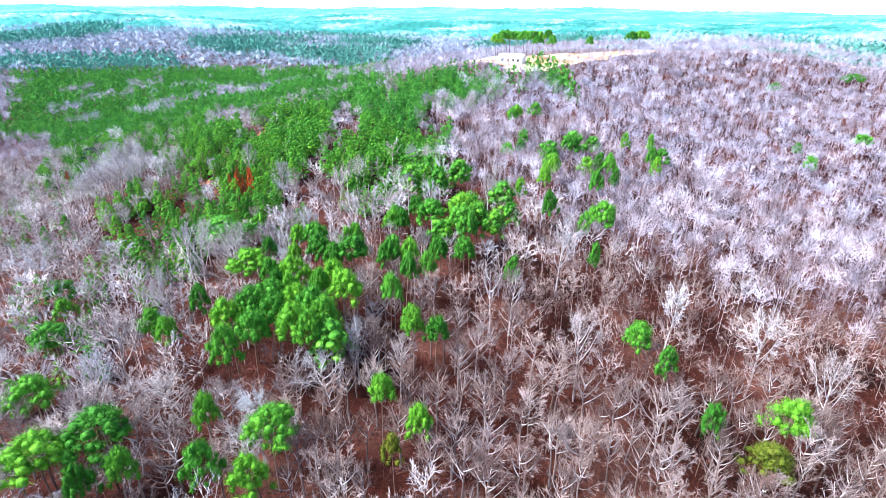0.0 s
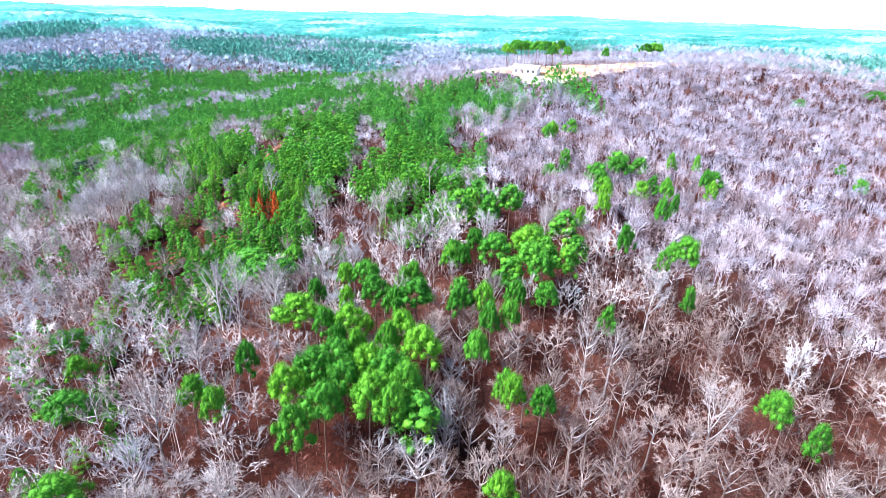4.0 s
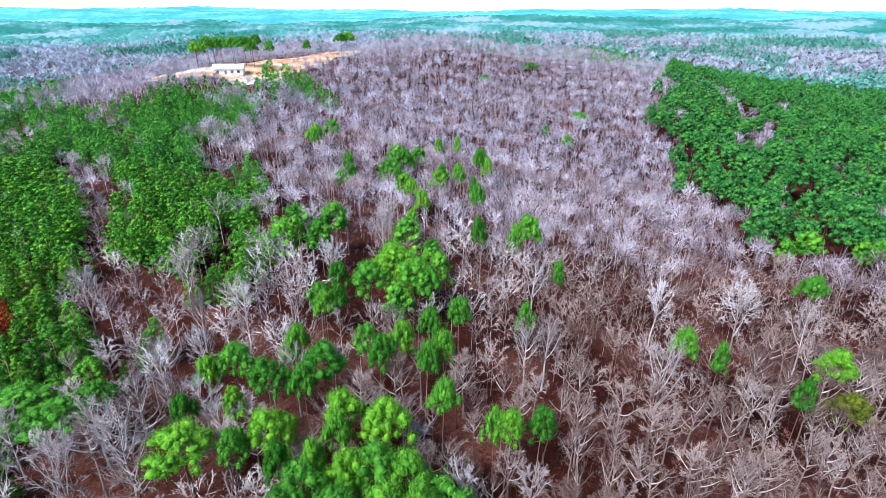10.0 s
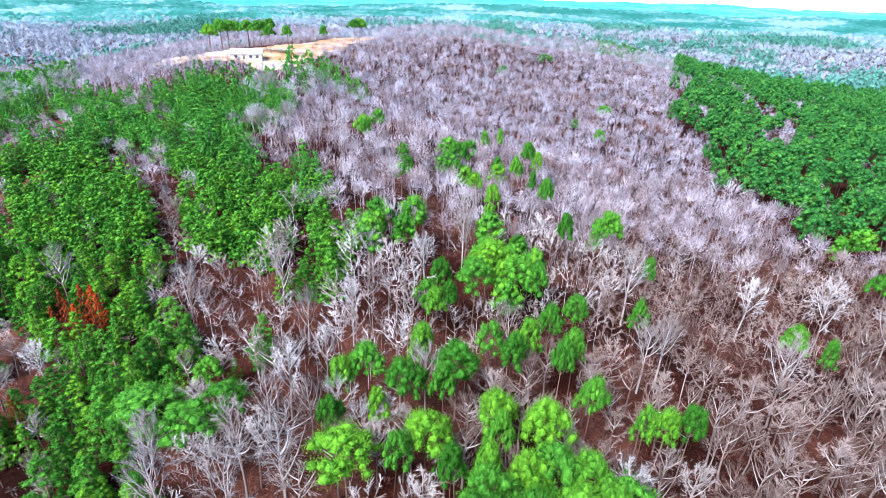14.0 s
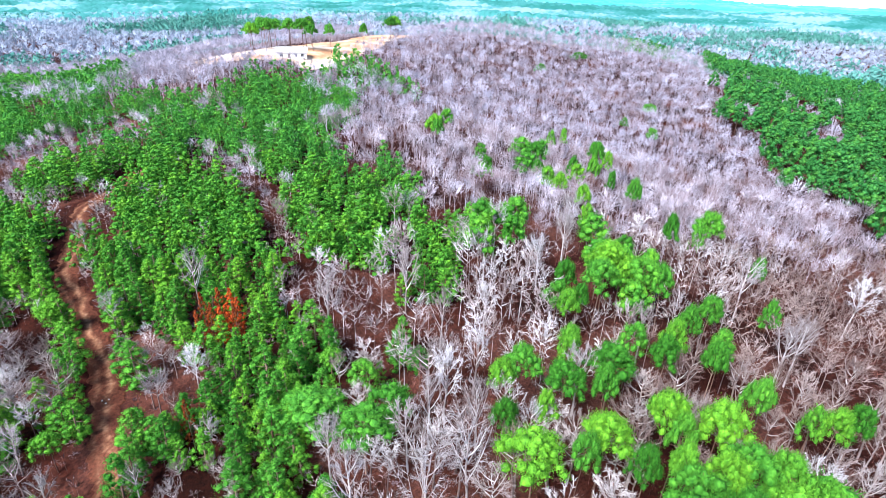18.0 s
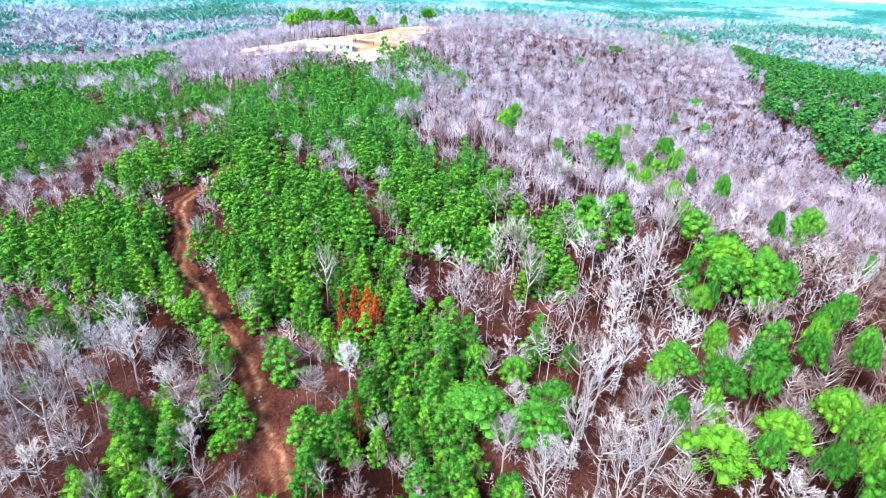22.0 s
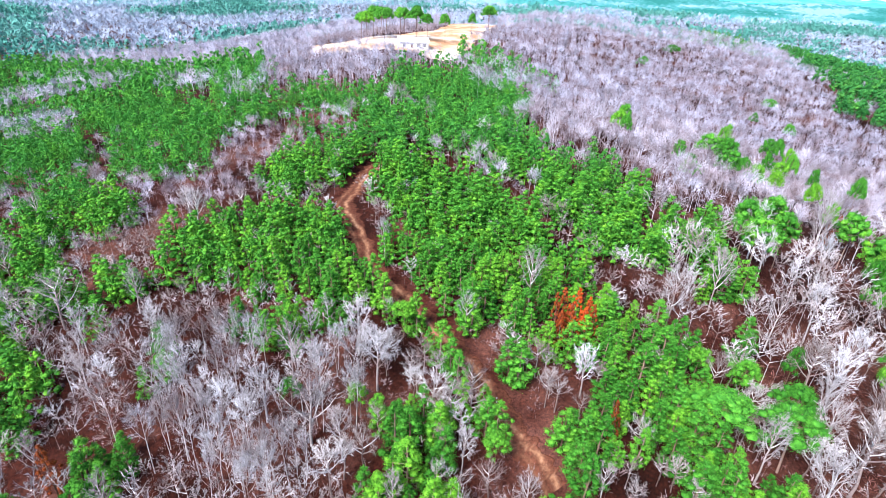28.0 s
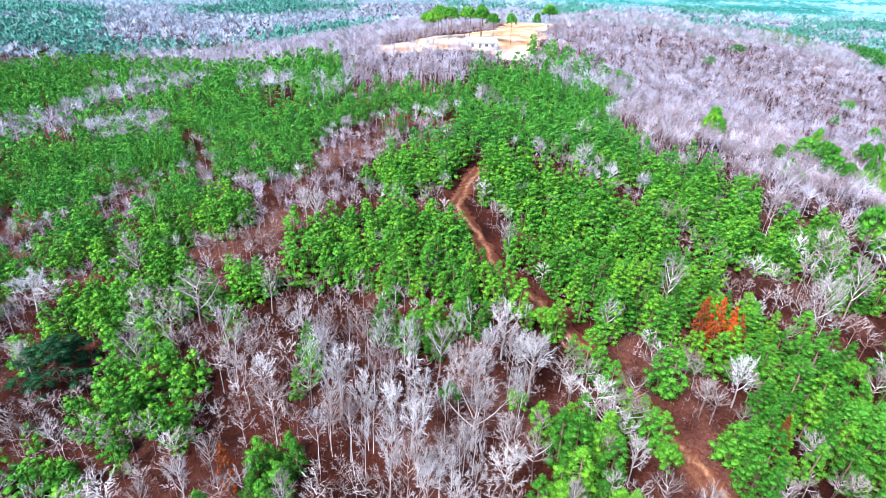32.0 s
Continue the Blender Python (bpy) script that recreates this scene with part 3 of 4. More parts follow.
def bare_tree(seed, limbs=9, subs=6, twigs=5, tips=3, stem=1.0, thick=1.0, base=0.3, wide=0.36, fine=True, split=False, bark=None, twig=None, branch=None):
    """A leafless hardwood one metre high and wide: trunk, rising limbs and an egg-shaped crown of fine twigs. split: limb by limb."""
    rng = np.random.default_rng(seed)
    trunk, wood, crown = Shape(), [], Shape()
    top = np.array((rng.normal() * 0.03, rng.normal() * 0.03, 0.84))
    axis = [np.zeros(3)] + [top * k + np.array((rng.normal() * 0.012, rng.normal() * 0.012, 0.0)) for k in (0.25, 0.5, 0.75)] + [top]
    if fine:
        trunk.tube(axis, np.array((0.015, 0.012, 0.0095, 0.006, 0.0015)) * stem, 5)
    else:
        trunk.spike(axis[0], axis[4], 0.0055 * stem)
    up, heart = np.array((0.0, 0.0, 1.0)), np.array((0.0, 0.0, 0.57))
    for i in range(limbs):
        limb = Shape()
        k = (i + rng.uniform(0, 0.7)) / limbs
        p = top * (base + (0.78 - base) * k) / 0.84
        az, el = i * 2.4 + rng.uniform(-0.5, 0.5), 0.05 + 1.2 * k + rng.uniform(-0.12, 0.2)
        e = np.array((0, 0, 0.68)) + unit(az, el) * (wide, wide, 0.24) * rng.uniform(0.68, 0.98)
        q = p + (e - p) * (0.55, 0.55, 0.36) + rng.normal(size=3) * 0.014
        line = [p, p * 0.5 + q * 0.5, q * 0.62 + e * 0.25 + p * 0.13, e]
        if fine:
            limb.tube(line, np.array((0.0062, 0.0048, 0.0033, 0.0012)) * stem, 4)
        else:
            limb.spike(p, q, 0.006 * stem)
            limb.spike(q, e, 0.004 * stem)
        for j in range(subs):
            t = 0.3 + 0.7 * (j + rng.uniform(0, 0.8)) / subs
            a = (1 - t) ** 2 * p + 2 * t * (1 - t) * q + t * t * e
            way = turned(0.8 * (a - heart) / np.linalg.norm(a - heart) + 0.3 * up, 0.42, rng)
            ln = rng.uniform(0.09, 0.16)
            b = a + way * ln * SQUAT
            crown.spike(a, b, 0.0026 * stem) if fine else crown.blade(a, b, 0.0032 * thick)
            for m in range(twigs):
                c = a + (b - a) * (0.15 + 0.85 * (m + rng.uniform(0, 1)) / twigs)
                way2 = turned(0.9 * way + 0.15 * up, 0.45, rng)
                d = c + way2 * SQUAT * rng.uniform(0.06, 0.11)
                crown.blade(c, d, 0.0021 * thick)
                for _ in range(tips):
                    g = c + (d - c) * rng.uniform(0.2, 1.0)
                    crown.blade(g, g + turned(0.9 * way2 + 0.1 * up, 0.5, rng) * SQUAT * rng.uniform(0.045, 0.08), 0.0017 * thick)
        wood.append(limb)
    if split:
        return [("trunk", trunk.arrays(), bark)] + [("limb", w.arrays(), branch or bark) for w in wood] + [("crown", crown.arrays(), twig or TWIG_ONE)]
    return [trunk.arrays()] + [w.arrays() for w in wood] + [crown.arrays()]


def pine_tree(seed, tufts=26, blades=14, low=0.25, wide=0.24, size=0.008, kind="cone", sides=5, puff=0.0, core=True):
    """A pine one metre high: trunk with whorled boughs, and a crown of needle clumps."""
    rng = np.random.default_rng(seed)
    trunk, crown = Shape(), Shape()
    trunk.tube([(0, 0, 0), (rng.normal() * 0.01, rng.normal() * 0.01, 0.5), (0, 0, 0.93)], (0.016, 0.011, 0.003), sides)
    side = rng.uniform(0.72, 1.18, 8)
    for i in range(tufts):
        u = (i + rng.uniform(0, 1)) / tufts
        az = i * 2.399 + rng.uniform(-0.6, 0.6)
        if kind == "cone":
            h = low + (0.95 - low) * u
            w = wide * max(0.0, 1 - u ** 1.9) ** 0.9 * (0.65 + 0.35 * min(1, u * 4)) + 0.012
            r = w * rng.uniform(0.45, 1.05) * side[int(az * 8 / 6.283) % 8]
            big = (puff or 0.07) * (1.1 - 0.45 * u) * rng.uniform(0.7, 1.25)
        else:
            w = wide * math.sqrt(max(0.0, 1 - u ** 2)) * side[int(az * 8 / 6.283) % 8]
            h = low + 0.06 + (0.86 - low) * u * rng.uniform(0.85, 1.0)
            r = w * (rng.uniform(0.25, 1.0) ** 0.6)
            h -= 0.07 * (r / wide) ** 2
            big = (puff or 0.1) * rng.uniform(0.6, 1.25)
        c = np.array((r * math.cos(az), r * math.sin(az), h))
        if i % 2 == 0:
            trunk.spike((0, 0, max(low * 0.8, h - 0.07)), c, 0.0045)
        flat = 0.75 if kind == "cone" else 0.56
        if core:
            crown.lump(c, big, rng, flat)
        crown.leaves(c, big, blades, size, rng, flat)
        if blades > 12:
            crown.needles(c, big, blades // 4, size * 0.4, rng, flat)
    return [s.arrays() for s in (trunk, crown)]


def fluffy_tree(seed, n=60, width=0.016, forks=0, limbs=0):
    """A leafless tree: a stem, some limbs and an egg-shaped crown of steeply rising twigs."""
    rng = np.random.default_rng(seed)
    s = Shape()
    s.spike((0, 0, 0), (rng.normal() * 0.02, rng.normal() * 0.02, 0.85), 0.008)
    lump = rng.uniform(0.65, 1.15, 7)
    for i in range(limbs):
        p = np.array((0, 0, 0.25 + 0.3 * i / limbs))
        s.spike(p, p + unit(i * 2.4 + rng.uniform(-0.4, 0.4), rng.uniform(0.7, 1.15)) * rng.uniform(0.25, 0.4), 0.005)
    for i in range(n):
        az, el = rng.uniform(0, 6.283), math.asin(rng.uniform(-0.25, 1.0))
        k = lump[int(az * 7 / 6.283) % 7] * rng.uniform(0.55, 1.05)
        e = np.array((0, 0, 0.66)) + unit(az, el) * (0.42 * k, 0.42 * k, 0.31 * k)
        a = np.array((0, 0, 0.52)) + (e - (0, 0, 0.52)) * rng.uniform(0.35, 0.65) + rng.normal(size=3) * 0.03
        s.blade(a, e, width * rng.uniform(0.6, 1.2))
        for _ in range(forks):
            g = a + (e - a) * rng.uniform(0.3, 0.8)
            way = turned((e - a) / (np.linalg.norm(e - a) + 1e-6), 0.5, rng)
            s.blade(g, g + way * SQUAT * rng.uniform(0.1, 0.18), width * 0.9)
    return s.arrays()


def brush(seed, n=10, width=0.0065):
    """A few thin saplings and stems."""
    rng = np.random.default_rng(seed)
    s = Shape()
    for _ in range(n):
        a = np.array((rng.normal() * 0.2, rng.normal() * 0.2, 0.0))
        b = a + unit(rng.uniform(0, 6.28), rng.uniform(1.0, 1.5)) * rng.uniform(0.5, 1.0)
        s.blade(a, b, width)
        for k in range(4):
            g = a + (b - a) * rng.uniform(0.3, 0.9)
            s.blade(g, g + unit(rng.uniform(0, 6.28), rng.uniform(0.5, 1.2)) * rng.uniform(0.12, 0.3), width * 0.8)
    return s.arrays()


def joined(parts):
    n, v, f = 0, [], []
    for a, b in parts:
        v.append(a)
        f.append(b + n)
        n += len(a)
    return np.concatenate(v), np.concatenate(f)


def planted(name, shapes, x, y, high, wide, mat, seed, label, category="trees", sink=0.2, smooth=False):
    """Many plants of the given shapes as one mesh."""
    rng = np.random.default_rng(seed)
    x, y = np.asarray(x, float), np.asarray(y, float)
    z = ground(x, y) - sink
    pick = rng.integers(0, len(shapes), len(x))
    az = rng.uniform(0, 6.283, len(x))
    V, F, n = [], [], 0
    for k, (v, f) in enumerate(shapes):
        m = pick == k
        if not m.any():
            continue
        c, s = np.cos(az[m])[:, None], np.sin(az[m])[:, None]
        w, h = wide[m][:, None], high[m][:, None]
        p = np.stack([(c * v[:, 0] - s * v[:, 1]) * w + x[m][:, None], (s * v[:, 0] + c * v[:, 1]) * w + y[m][:, None], v[:, 2] * h + z[m][:, None]], 2)
        cnt = int(m.sum())
        V.append(p.reshape(-1, 3))
        F.append((f[None] + (np.arange(cnt) * len(v))[:, None, None]).reshape(-1, 3) + n)
        n += cnt * len(v)
    if not V:
        return None
    return tagged(new(name, tri_mesh(name, np.concatenate(V), np.concatenate(F), mat, smooth)), label, category, kind="stuff")


def thing(name, parts, label, category, group):
    """A tree built once: an empty at its foot with its parts. parts: name, (vertices, faces), material."""
    root = tagged(new(name), label, category, group)
    for pname, (v, f), mat in parts:
        new(pname, tri_mesh(pname, v, f, mat, pname == "crown")).parent = root
    return root


def place(proto, x, y, high, wide, rng, sink=0.15):
    ob = copy_thing(proto, pose(x, y, float(ground(x, y)) - sink, rng.uniform(-3, 3), rng.uniform(-3, 3), rng.uniform(0, 360)))
    ob.scale = (wide, wide, high)
    return ob


def discard(proto):
    for o in (*proto.children_recursive, proto):
        bpy.data.objects.remove(o)


# ---- where the trees stand ----
RNG = np.random.default_rng(7)
WOODS = [(-60, 28), (40, 28), (110, 48), (950, 180), (1100, 500), (650, 1050), (0, 1250), (-760, 1050), (-800, 740)]


def scatter(step, lo, hi, box):
    xs, ys = np.arange(box[0], box[2], step), np.arange(box[1], box[3], step)
    X, Y = np.meshgrid(xs, ys)
    X = (X + RNG.uniform(-0.45, 0.45, X.shape) * step).ravel()
    Y = (Y + RNG.uniform(-0.45, 0.45, Y.shape) * step).ravel()
    d = flight_distance(X, Y)
    k = (d >= lo) & (d < hi) & inside(WOODS, X, Y)
    return X[k], Y[k]


def flight_distance(x, y):
    """Distance in plan from the line along which the woods are crossed."""
    ax, ay, bx, by = 0.0, 0.0, -135.0, 119.0
    t = np.clip(((x - ax) * (bx - ax) + (y - ay) * (by - ay)) / ((bx - ax) ** 2 + (by - ay) ** 2), 0, 1)
    return np.hypot(x - ax - t * (bx - ax), y - ay - t * (by - ay))


def near_belt(x, y):
    """Distance in plan from the two strips of wood that are passed most closely."""
    d = []
    for ax, ay, bx, by in ((-55, 54, 50, 54), (36, 41, -99, 160)):
        t = np.clip(((x - ax) * (bx - ax) + (y - ay) * (by - ay)) / ((bx - ax) ** 2 + (by - ay) ** 2), 0, 1)
        d.append(np.hypot(x - ax - t * (bx - ax), y - ay - t * (by - ay)))
    return np.minimum(*d)


def field_distance(x, y):
    f = np.array(FIELD)
    return np.min(np.hypot(np.asarray(x)[:, None] - f[:, 0], np.asarray(y)[:, None] - f[:, 1]), axis=1)


THIN_WOOD = [(-10, 40), (90, 25), (90, 75), (45, 105), (0, 100), (-30, 72)]
road_xy = np.array([(p.x, p.y) for p in road_line])


def road_distance(x, y):
    return np.min(np.hypot(np.asarray(x)[:, None] - road_xy[:, 0], np.asarray(y)[:, None] - road_xy[:, 1]), axis=1)


def in_thin_wood(x, y):
    x, y = np.asarray(x, float), np.asarray(y, float)
    return inside(THIN_WOOD, x + 9 * np.sin(y * 1.7 + x * 2.3), y + 9 * np.sin(x * 1.9 + y * 3.1))


def stature(x, y):
    """How tall the leafless trees grow: higher in the hollow than on the knoll by the road."""
    return np.where((np.asarray(x) > -42) | (np.asarray(y) < 114), 1.18, 0.85)


MATURE_ZONES = ("east_stand", "near_clump", "middle_clump")


def pine_kind(x, y):
    """1 in young pine stands, 2 in old ones, 0 elsewhere."""
    k = np.zeros(len(x), int)
    x, y = x + 2.5 * np.sin(y / 6.3 + 1.0) + 1.5 * np.sin(y / 2.7), y + 2.5 * np.sin(x / 5.7) + 1.5 * np.sin(x / 2.9 + 2.0)
    for zone, poly in PINE_ZONES.items():
        k[inside(poly, x, y)] = 2 if zone in MATURE_ZONES else 1
    return k


def patch(x, y, scale, seed):
    return np.array([noise.noise((a / scale + seed, b / scale, seed * 1.7)) for a, b in zip(x, y)])


def clear(x, y, margin=3.4):
    return (road_distance(x, y) > margin) & ~inside(FIELD, x, y) & ~inside(FIELD_EAST, x, y)


MATURE = MATURE_A + MATURE_B + MATURE_C + MATURE_D
OAK = OAK_A + OAK_B + OAK_C
taken = np.array([(a[0], a[1]) for a in MATURE + OAK + YELLOW_A + RED_A + EVERGREEN_A])


def free(x, y, r):
    ex, ey, ew = EVERGREEN_A[0]
    r = np.where(np.hypot(x - ex, y - ey) < 6.5, 50.0, r)
    return np.min(np.hypot(x[:, None] - taken[:, 0], y[:, None] - taken[:, 1]), axis=1) > r


# ---- single trees ----
rng = np.random.default_rng(3)
oaks = [thing("bare_tree", bare_tree(20 + i, 12, 7, 5, 4, stem=1.5, thick=0.95, base=0.26, wide=0.42, split=True, bark=TRUNK, twig=TWIG_PALE),
              "tall leafless hardwood tree with pale grey bark", "tree", "bare hardwoods") for i in range(5)]
spreads = [thing("bare_tree", bare_tree(30 + i, 12, 7, 5, 4, stem=2.0, thick=1.25, base=0.34, wide=0.42, split=True, bark=TRUNK, twig=TWIG_PALE),
                 "leafless hardwood tree with a dense silvery crown", "tree", "bare hardwoods") for i in range(4)]
for i, (x, y, w) in enumerate(OAK):
    near = min(road_line, key=lambda p: (p.x - x) ** 2 + (p.y - y) ** 2)
    off = math.hypot(x - near.x, y - near.y)
    if off < 3.3:
        x, y = near.x + (x - near.x) * 3.3 / max(off, 0.1), near.y + (y - near.y) * 3.3 / max(off, 0.1)
    h = min(18, max(12, 9 + w)) if x > -60 else min(12, max(7.5, 5 + w))
    place(oaks[i % 5] if w > 7.5 else spreads[i % 4], x, y, h, max(w * 0.95, 0.42 * h), rng)
slims = [thing("slender_bare_tree", bare_tree(40 + i, 8, 6, 5, 4, stem=0.85, thick=1.5, base=0.4, wide=0.32, split=True, bark=TRUNK, twig=TWIG_PALE),
               "tall slender leafless tree with a pale trunk", "tree", "slender bare trees") for i in range(3)]
for i, (x, y, w) in enumerate(SLENDER_A):
    place(slims[i % 3], x, y, rng.uniform(11, 14), 6.0, rng)
gx, gy = scatter(3.1, 0, 150, (-130, 130, -70, 200))
keep = inside(GROVE, gx, gy) & free(gx, gy, 2.0) & (road_distance(gx, gy) > 4.5)
for i, (x, y) in enumerate(list(zip(gx[keep], gy[keep]))[:110]):
    place(slims[i % 3], x, y, rng.uniform(9, 13.5), rng.uniform(4, 6), rng)
olds = [thing("pine_tree", list(zip(("trunk", "crown"), pine_tree(60 + i, 56, 84, 0.64, 0.38, 0.0085, "dome", puff=0.1), (PINEBARK, NEEDLE_ONE))),
              "tall green pine with a rounded needle crown", "tree", "tall pines") for i in range(5)]
for i, (x, y, w, h) in enumerate(MATURE):
    place(olds[i % 5], x, y, 0.9 * h, min(13, max(5, w * 1.4)), rng)
yel = thing("yellowing_pine", list(zip(("trunk", "crown"), pine_tree(71, 50, 80, 0.6, 0.38, 0.009, "dome", puff=0.1), (PINEBARK, YELLOW))), "pine with yellowing needles", "tree", "")
for x, y, w in YELLOW_A:
    place(yel, x, y, 11, w * 1.4, rng)
red = thing("dead_pine", list(zip(("trunk", "crown"), pine_tree(72, 40, 40, 0.12, 0.25, 0.011, puff=0.062), (PINEBARK, RUST))), "dead pine with rust-red needles among green pines", "tree", "dead pines")
for x, y, w in RED_A:
    place(red, x, y, rng.uniform(8, 9.5), max(4.6, w * 1.7), rng)
eve = thing("evergreen_tree", list(zip(("trunk", "crown"), pine_tree(73, 90, 44, 0.1, 0.42, 0.0125, "dome", puff=0.075), (PINEBARK, DARKGREEN))), "broad dark green evergreen tree with a round crown", "tree", "")
for x, y, w in EVERGREEN_A:
    place(eve, x, y, 9.5, 14.5, rng)

smalls = [thing("pine_sapling", list(zip(("trunk", "crown"), pine_tree(50 + i, 34, 60, 0.56, 0.36, 0.0105, "dome", puff=0.11), (PINEBARK, NEEDLE_ONE))),
                "small green pine among leafless trees", "tree", "small pines") for i in range(4)]
for i, (x, y, w, h) in enumerate(SMALL_A + SMALL_B):
    place(smalls[i % 4], x, y, h, max(4.5, w * 1.55), rng)

# young pines
px, py = scatter(2.65, 0, 200, (-320, 20, 420, 420))
k = pine_kind(px, py)
stray = (k == 0) & (px < -58) & (px > -170) & ~inside(GROVE, px, py) & (RNG.uniform(size=len(px)) < 0.13)
keep = ((k == 1) | stray) & clear(px, py, 2.5) & free(px, py, 1.6)
px, py = px[keep], py[keep]
gap = patch(px, py, 14, 3.1)
keep = gap > -0.17
px, py = px[keep], py[keep]
order = np.argsort(near_belt(px, py))
px, py = px[order], py[order]
youngs = [thing("young_pine", list(zip(("trunk", "crown"), pine_tree(80 + i, 40, 56, 0.06, 0.22, 0.009, puff=0.066), (PINEBARK, NEEDLE_ONE))),
                "young green pine in a dense stand", "tree", "young pines") for i in range(6)]
for i in range(min(300, len(px))):
    h = rng.uniform(4.8, 9.5)
    place(youngs[i % 6], px[i], py[i], h, h * rng.uniform(1.0, 1.35), rng)
px, py = px[300:], py[300:]
close = flight_distance(px, py) < 125
for m, nm, tufts, blades, size, sd in ((close, "pine_stand", 20, 15, 0.019, 1), (~close, "pine_stand_behind", 13, 14, 0.03, 11)):
    x, y = px[m], py[m]
    high = RNG.uniform(4.8, 9.5, len(x))
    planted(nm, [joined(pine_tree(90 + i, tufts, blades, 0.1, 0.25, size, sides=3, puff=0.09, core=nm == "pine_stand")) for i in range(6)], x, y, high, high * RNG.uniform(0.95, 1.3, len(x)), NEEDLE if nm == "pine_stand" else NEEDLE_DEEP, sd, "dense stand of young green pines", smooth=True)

# old pine stands
px, py = scatter(5.6, 0, 420, (-320, 20, 700, 520))
k = pine_kind(px, py)
keep = (k == 2) & clear(px, py) & free(px, py, 2.5) & (patch(px, py, 17, 6.4) > -0.24)
px, py = px[keep], py[keep]
fd = flight_distance(px, py)
for m, nm, tufts, blades, size, sd in ((fd < 130, "old_pine_stand", 40, 26, 0.018, 2), ((fd >= 130) & (fd < 270), "old_pine_stand_behind", 28, 16, 0.026, 12), (fd >= 270, "old_pine_stand_beyond", 12, 8, 0.05, 13)):
    x, y = px[m], py[m]
    high = RNG.uniform(11.5, 15.5, len(x))
    broad = high * RNG.uniform(0.5, 0.7, len(x))
    kinds = [pine_tree(110 + i, tufts, blades, 0.5, 0.38, size, "dome", 3, 0.125) for i in range(5)]
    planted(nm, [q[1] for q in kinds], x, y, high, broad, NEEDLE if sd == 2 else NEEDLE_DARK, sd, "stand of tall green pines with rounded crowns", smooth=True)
    if sd != 13:
        planted(nm + "_trunks", [q[0] for q in kinds], x, y, high, broad, PINEBARK, sd, "brown trunks and boughs of tall pines")

# leafless woods
hx, hy = scatter(4.0, 0, 172, (-330, 15, 420, 420))
tx, ty = scatter(3.9, 0, 140, (-40, 20, 100, 110))
k = inside(THIN_WOOD, tx, ty)
kx, ky = scatter(3.0, 0, 150, (-190, 100, -40, 300))
m = stature(kx, ky) < 1
out = ~inside(THIN_WOOD, hx, hy) & (stature(hx, hy) > 1)
far = (stature(hx, hy) < 1) & ((hx < -190) | (hy > 300) | (flight_distance(hx, hy) > 150))
hx, hy = np.concatenate([hx[out], tx[k], kx[m], hx[far]]), np.concatenate([hy[out], ty[k], ky[m], hy[far]])
k = pine_kind(hx, hy)
keep = ((k == 0) | (RNG.uniform(size=len(hx)) < 0.07) | ((k == 1) & (patch(hx, hy, 14, 3.1) < -0.17))) & clear(hx, hy, 3.3) & free(hx, hy, 2.6) & ~inside(GROVE, hx, hy)
hx, hy = hx[keep], hy[keep]
order = np.argsort(near_belt(hx, hy))
hx, hy = hx[order], hy[order]
commons = [thing("bare_hardwood", bare_tree(130 + i, 11, 6, 5, 4, stem=1.7, thick=1.25, base=0.46, wide=0.42, split=True, bark=GREYBARK, branch=TRUNK),
                 "leafless hardwood tree with grey-brown twigs", "tree", "woodland trees") for i in range(6)]
browns = [thing("brown_bare_tree", bare_tree(140 + i, 10, 6, 5, 4, stem=1.6, thick=1.25, base=0.42, wide=0.38, split=True, bark=GREYBARK, branch=TRUNK, twig=TWIG_BROWN_ONE),
                "small leafless tree with reddish-brown twigs", "tree", "small leafless trees") for i in range(4)]
for i in range(280):
    h = rng.uniform(8.2, 12) * float(stature(hx[i], hy[i])) * (0.75 if pine_kind(hx[i:i + 1], hy[i:i + 1])[0] == 1 else 1.0)
    if in_thin_wood(hx[i], hy[i]):
        place(browns[i % 4], hx[i], hy[i], h * 0.95, h * rng.uniform(0.46, 0.64), rng)
    else:
        place(commons[i % 6], hx[i], hy[i], h, h * rng.uniform(0.5, 0.72), rng)
hx, hy = hx[280:], hy[280:]
thin = in_thin_wood(hx, hy)
close = flight_distance(hx, hy) < 108
for m, nm, mt, sd in ((~thin & close, "bare_woods", TWIG, 3), (thin, "thin_bare_woods", TWIG_BROWN, 31), (~thin & ~close, "bare_woods_behind", TWIG_MID_HAZE, 32)):
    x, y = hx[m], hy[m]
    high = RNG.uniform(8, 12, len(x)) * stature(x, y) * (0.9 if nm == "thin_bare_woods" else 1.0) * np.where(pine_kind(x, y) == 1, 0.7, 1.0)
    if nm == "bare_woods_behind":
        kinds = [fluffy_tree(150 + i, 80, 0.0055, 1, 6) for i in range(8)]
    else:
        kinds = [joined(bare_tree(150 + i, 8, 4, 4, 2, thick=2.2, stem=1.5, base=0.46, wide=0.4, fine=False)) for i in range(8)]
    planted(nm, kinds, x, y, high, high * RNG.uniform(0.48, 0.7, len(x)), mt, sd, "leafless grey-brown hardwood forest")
bx, by = scatter(2.15, 0, 150, (-330, 15, 420, 420))
keep = clear(bx, by, 2.5)
bx, by = bx[keep], by[keep]
thin = in_thin_wood(bx, by) | ((bx + 5 * np.sin(by / 3.1) > -48) & (by + 6 * np.sin(bx / 3.7) < 132))
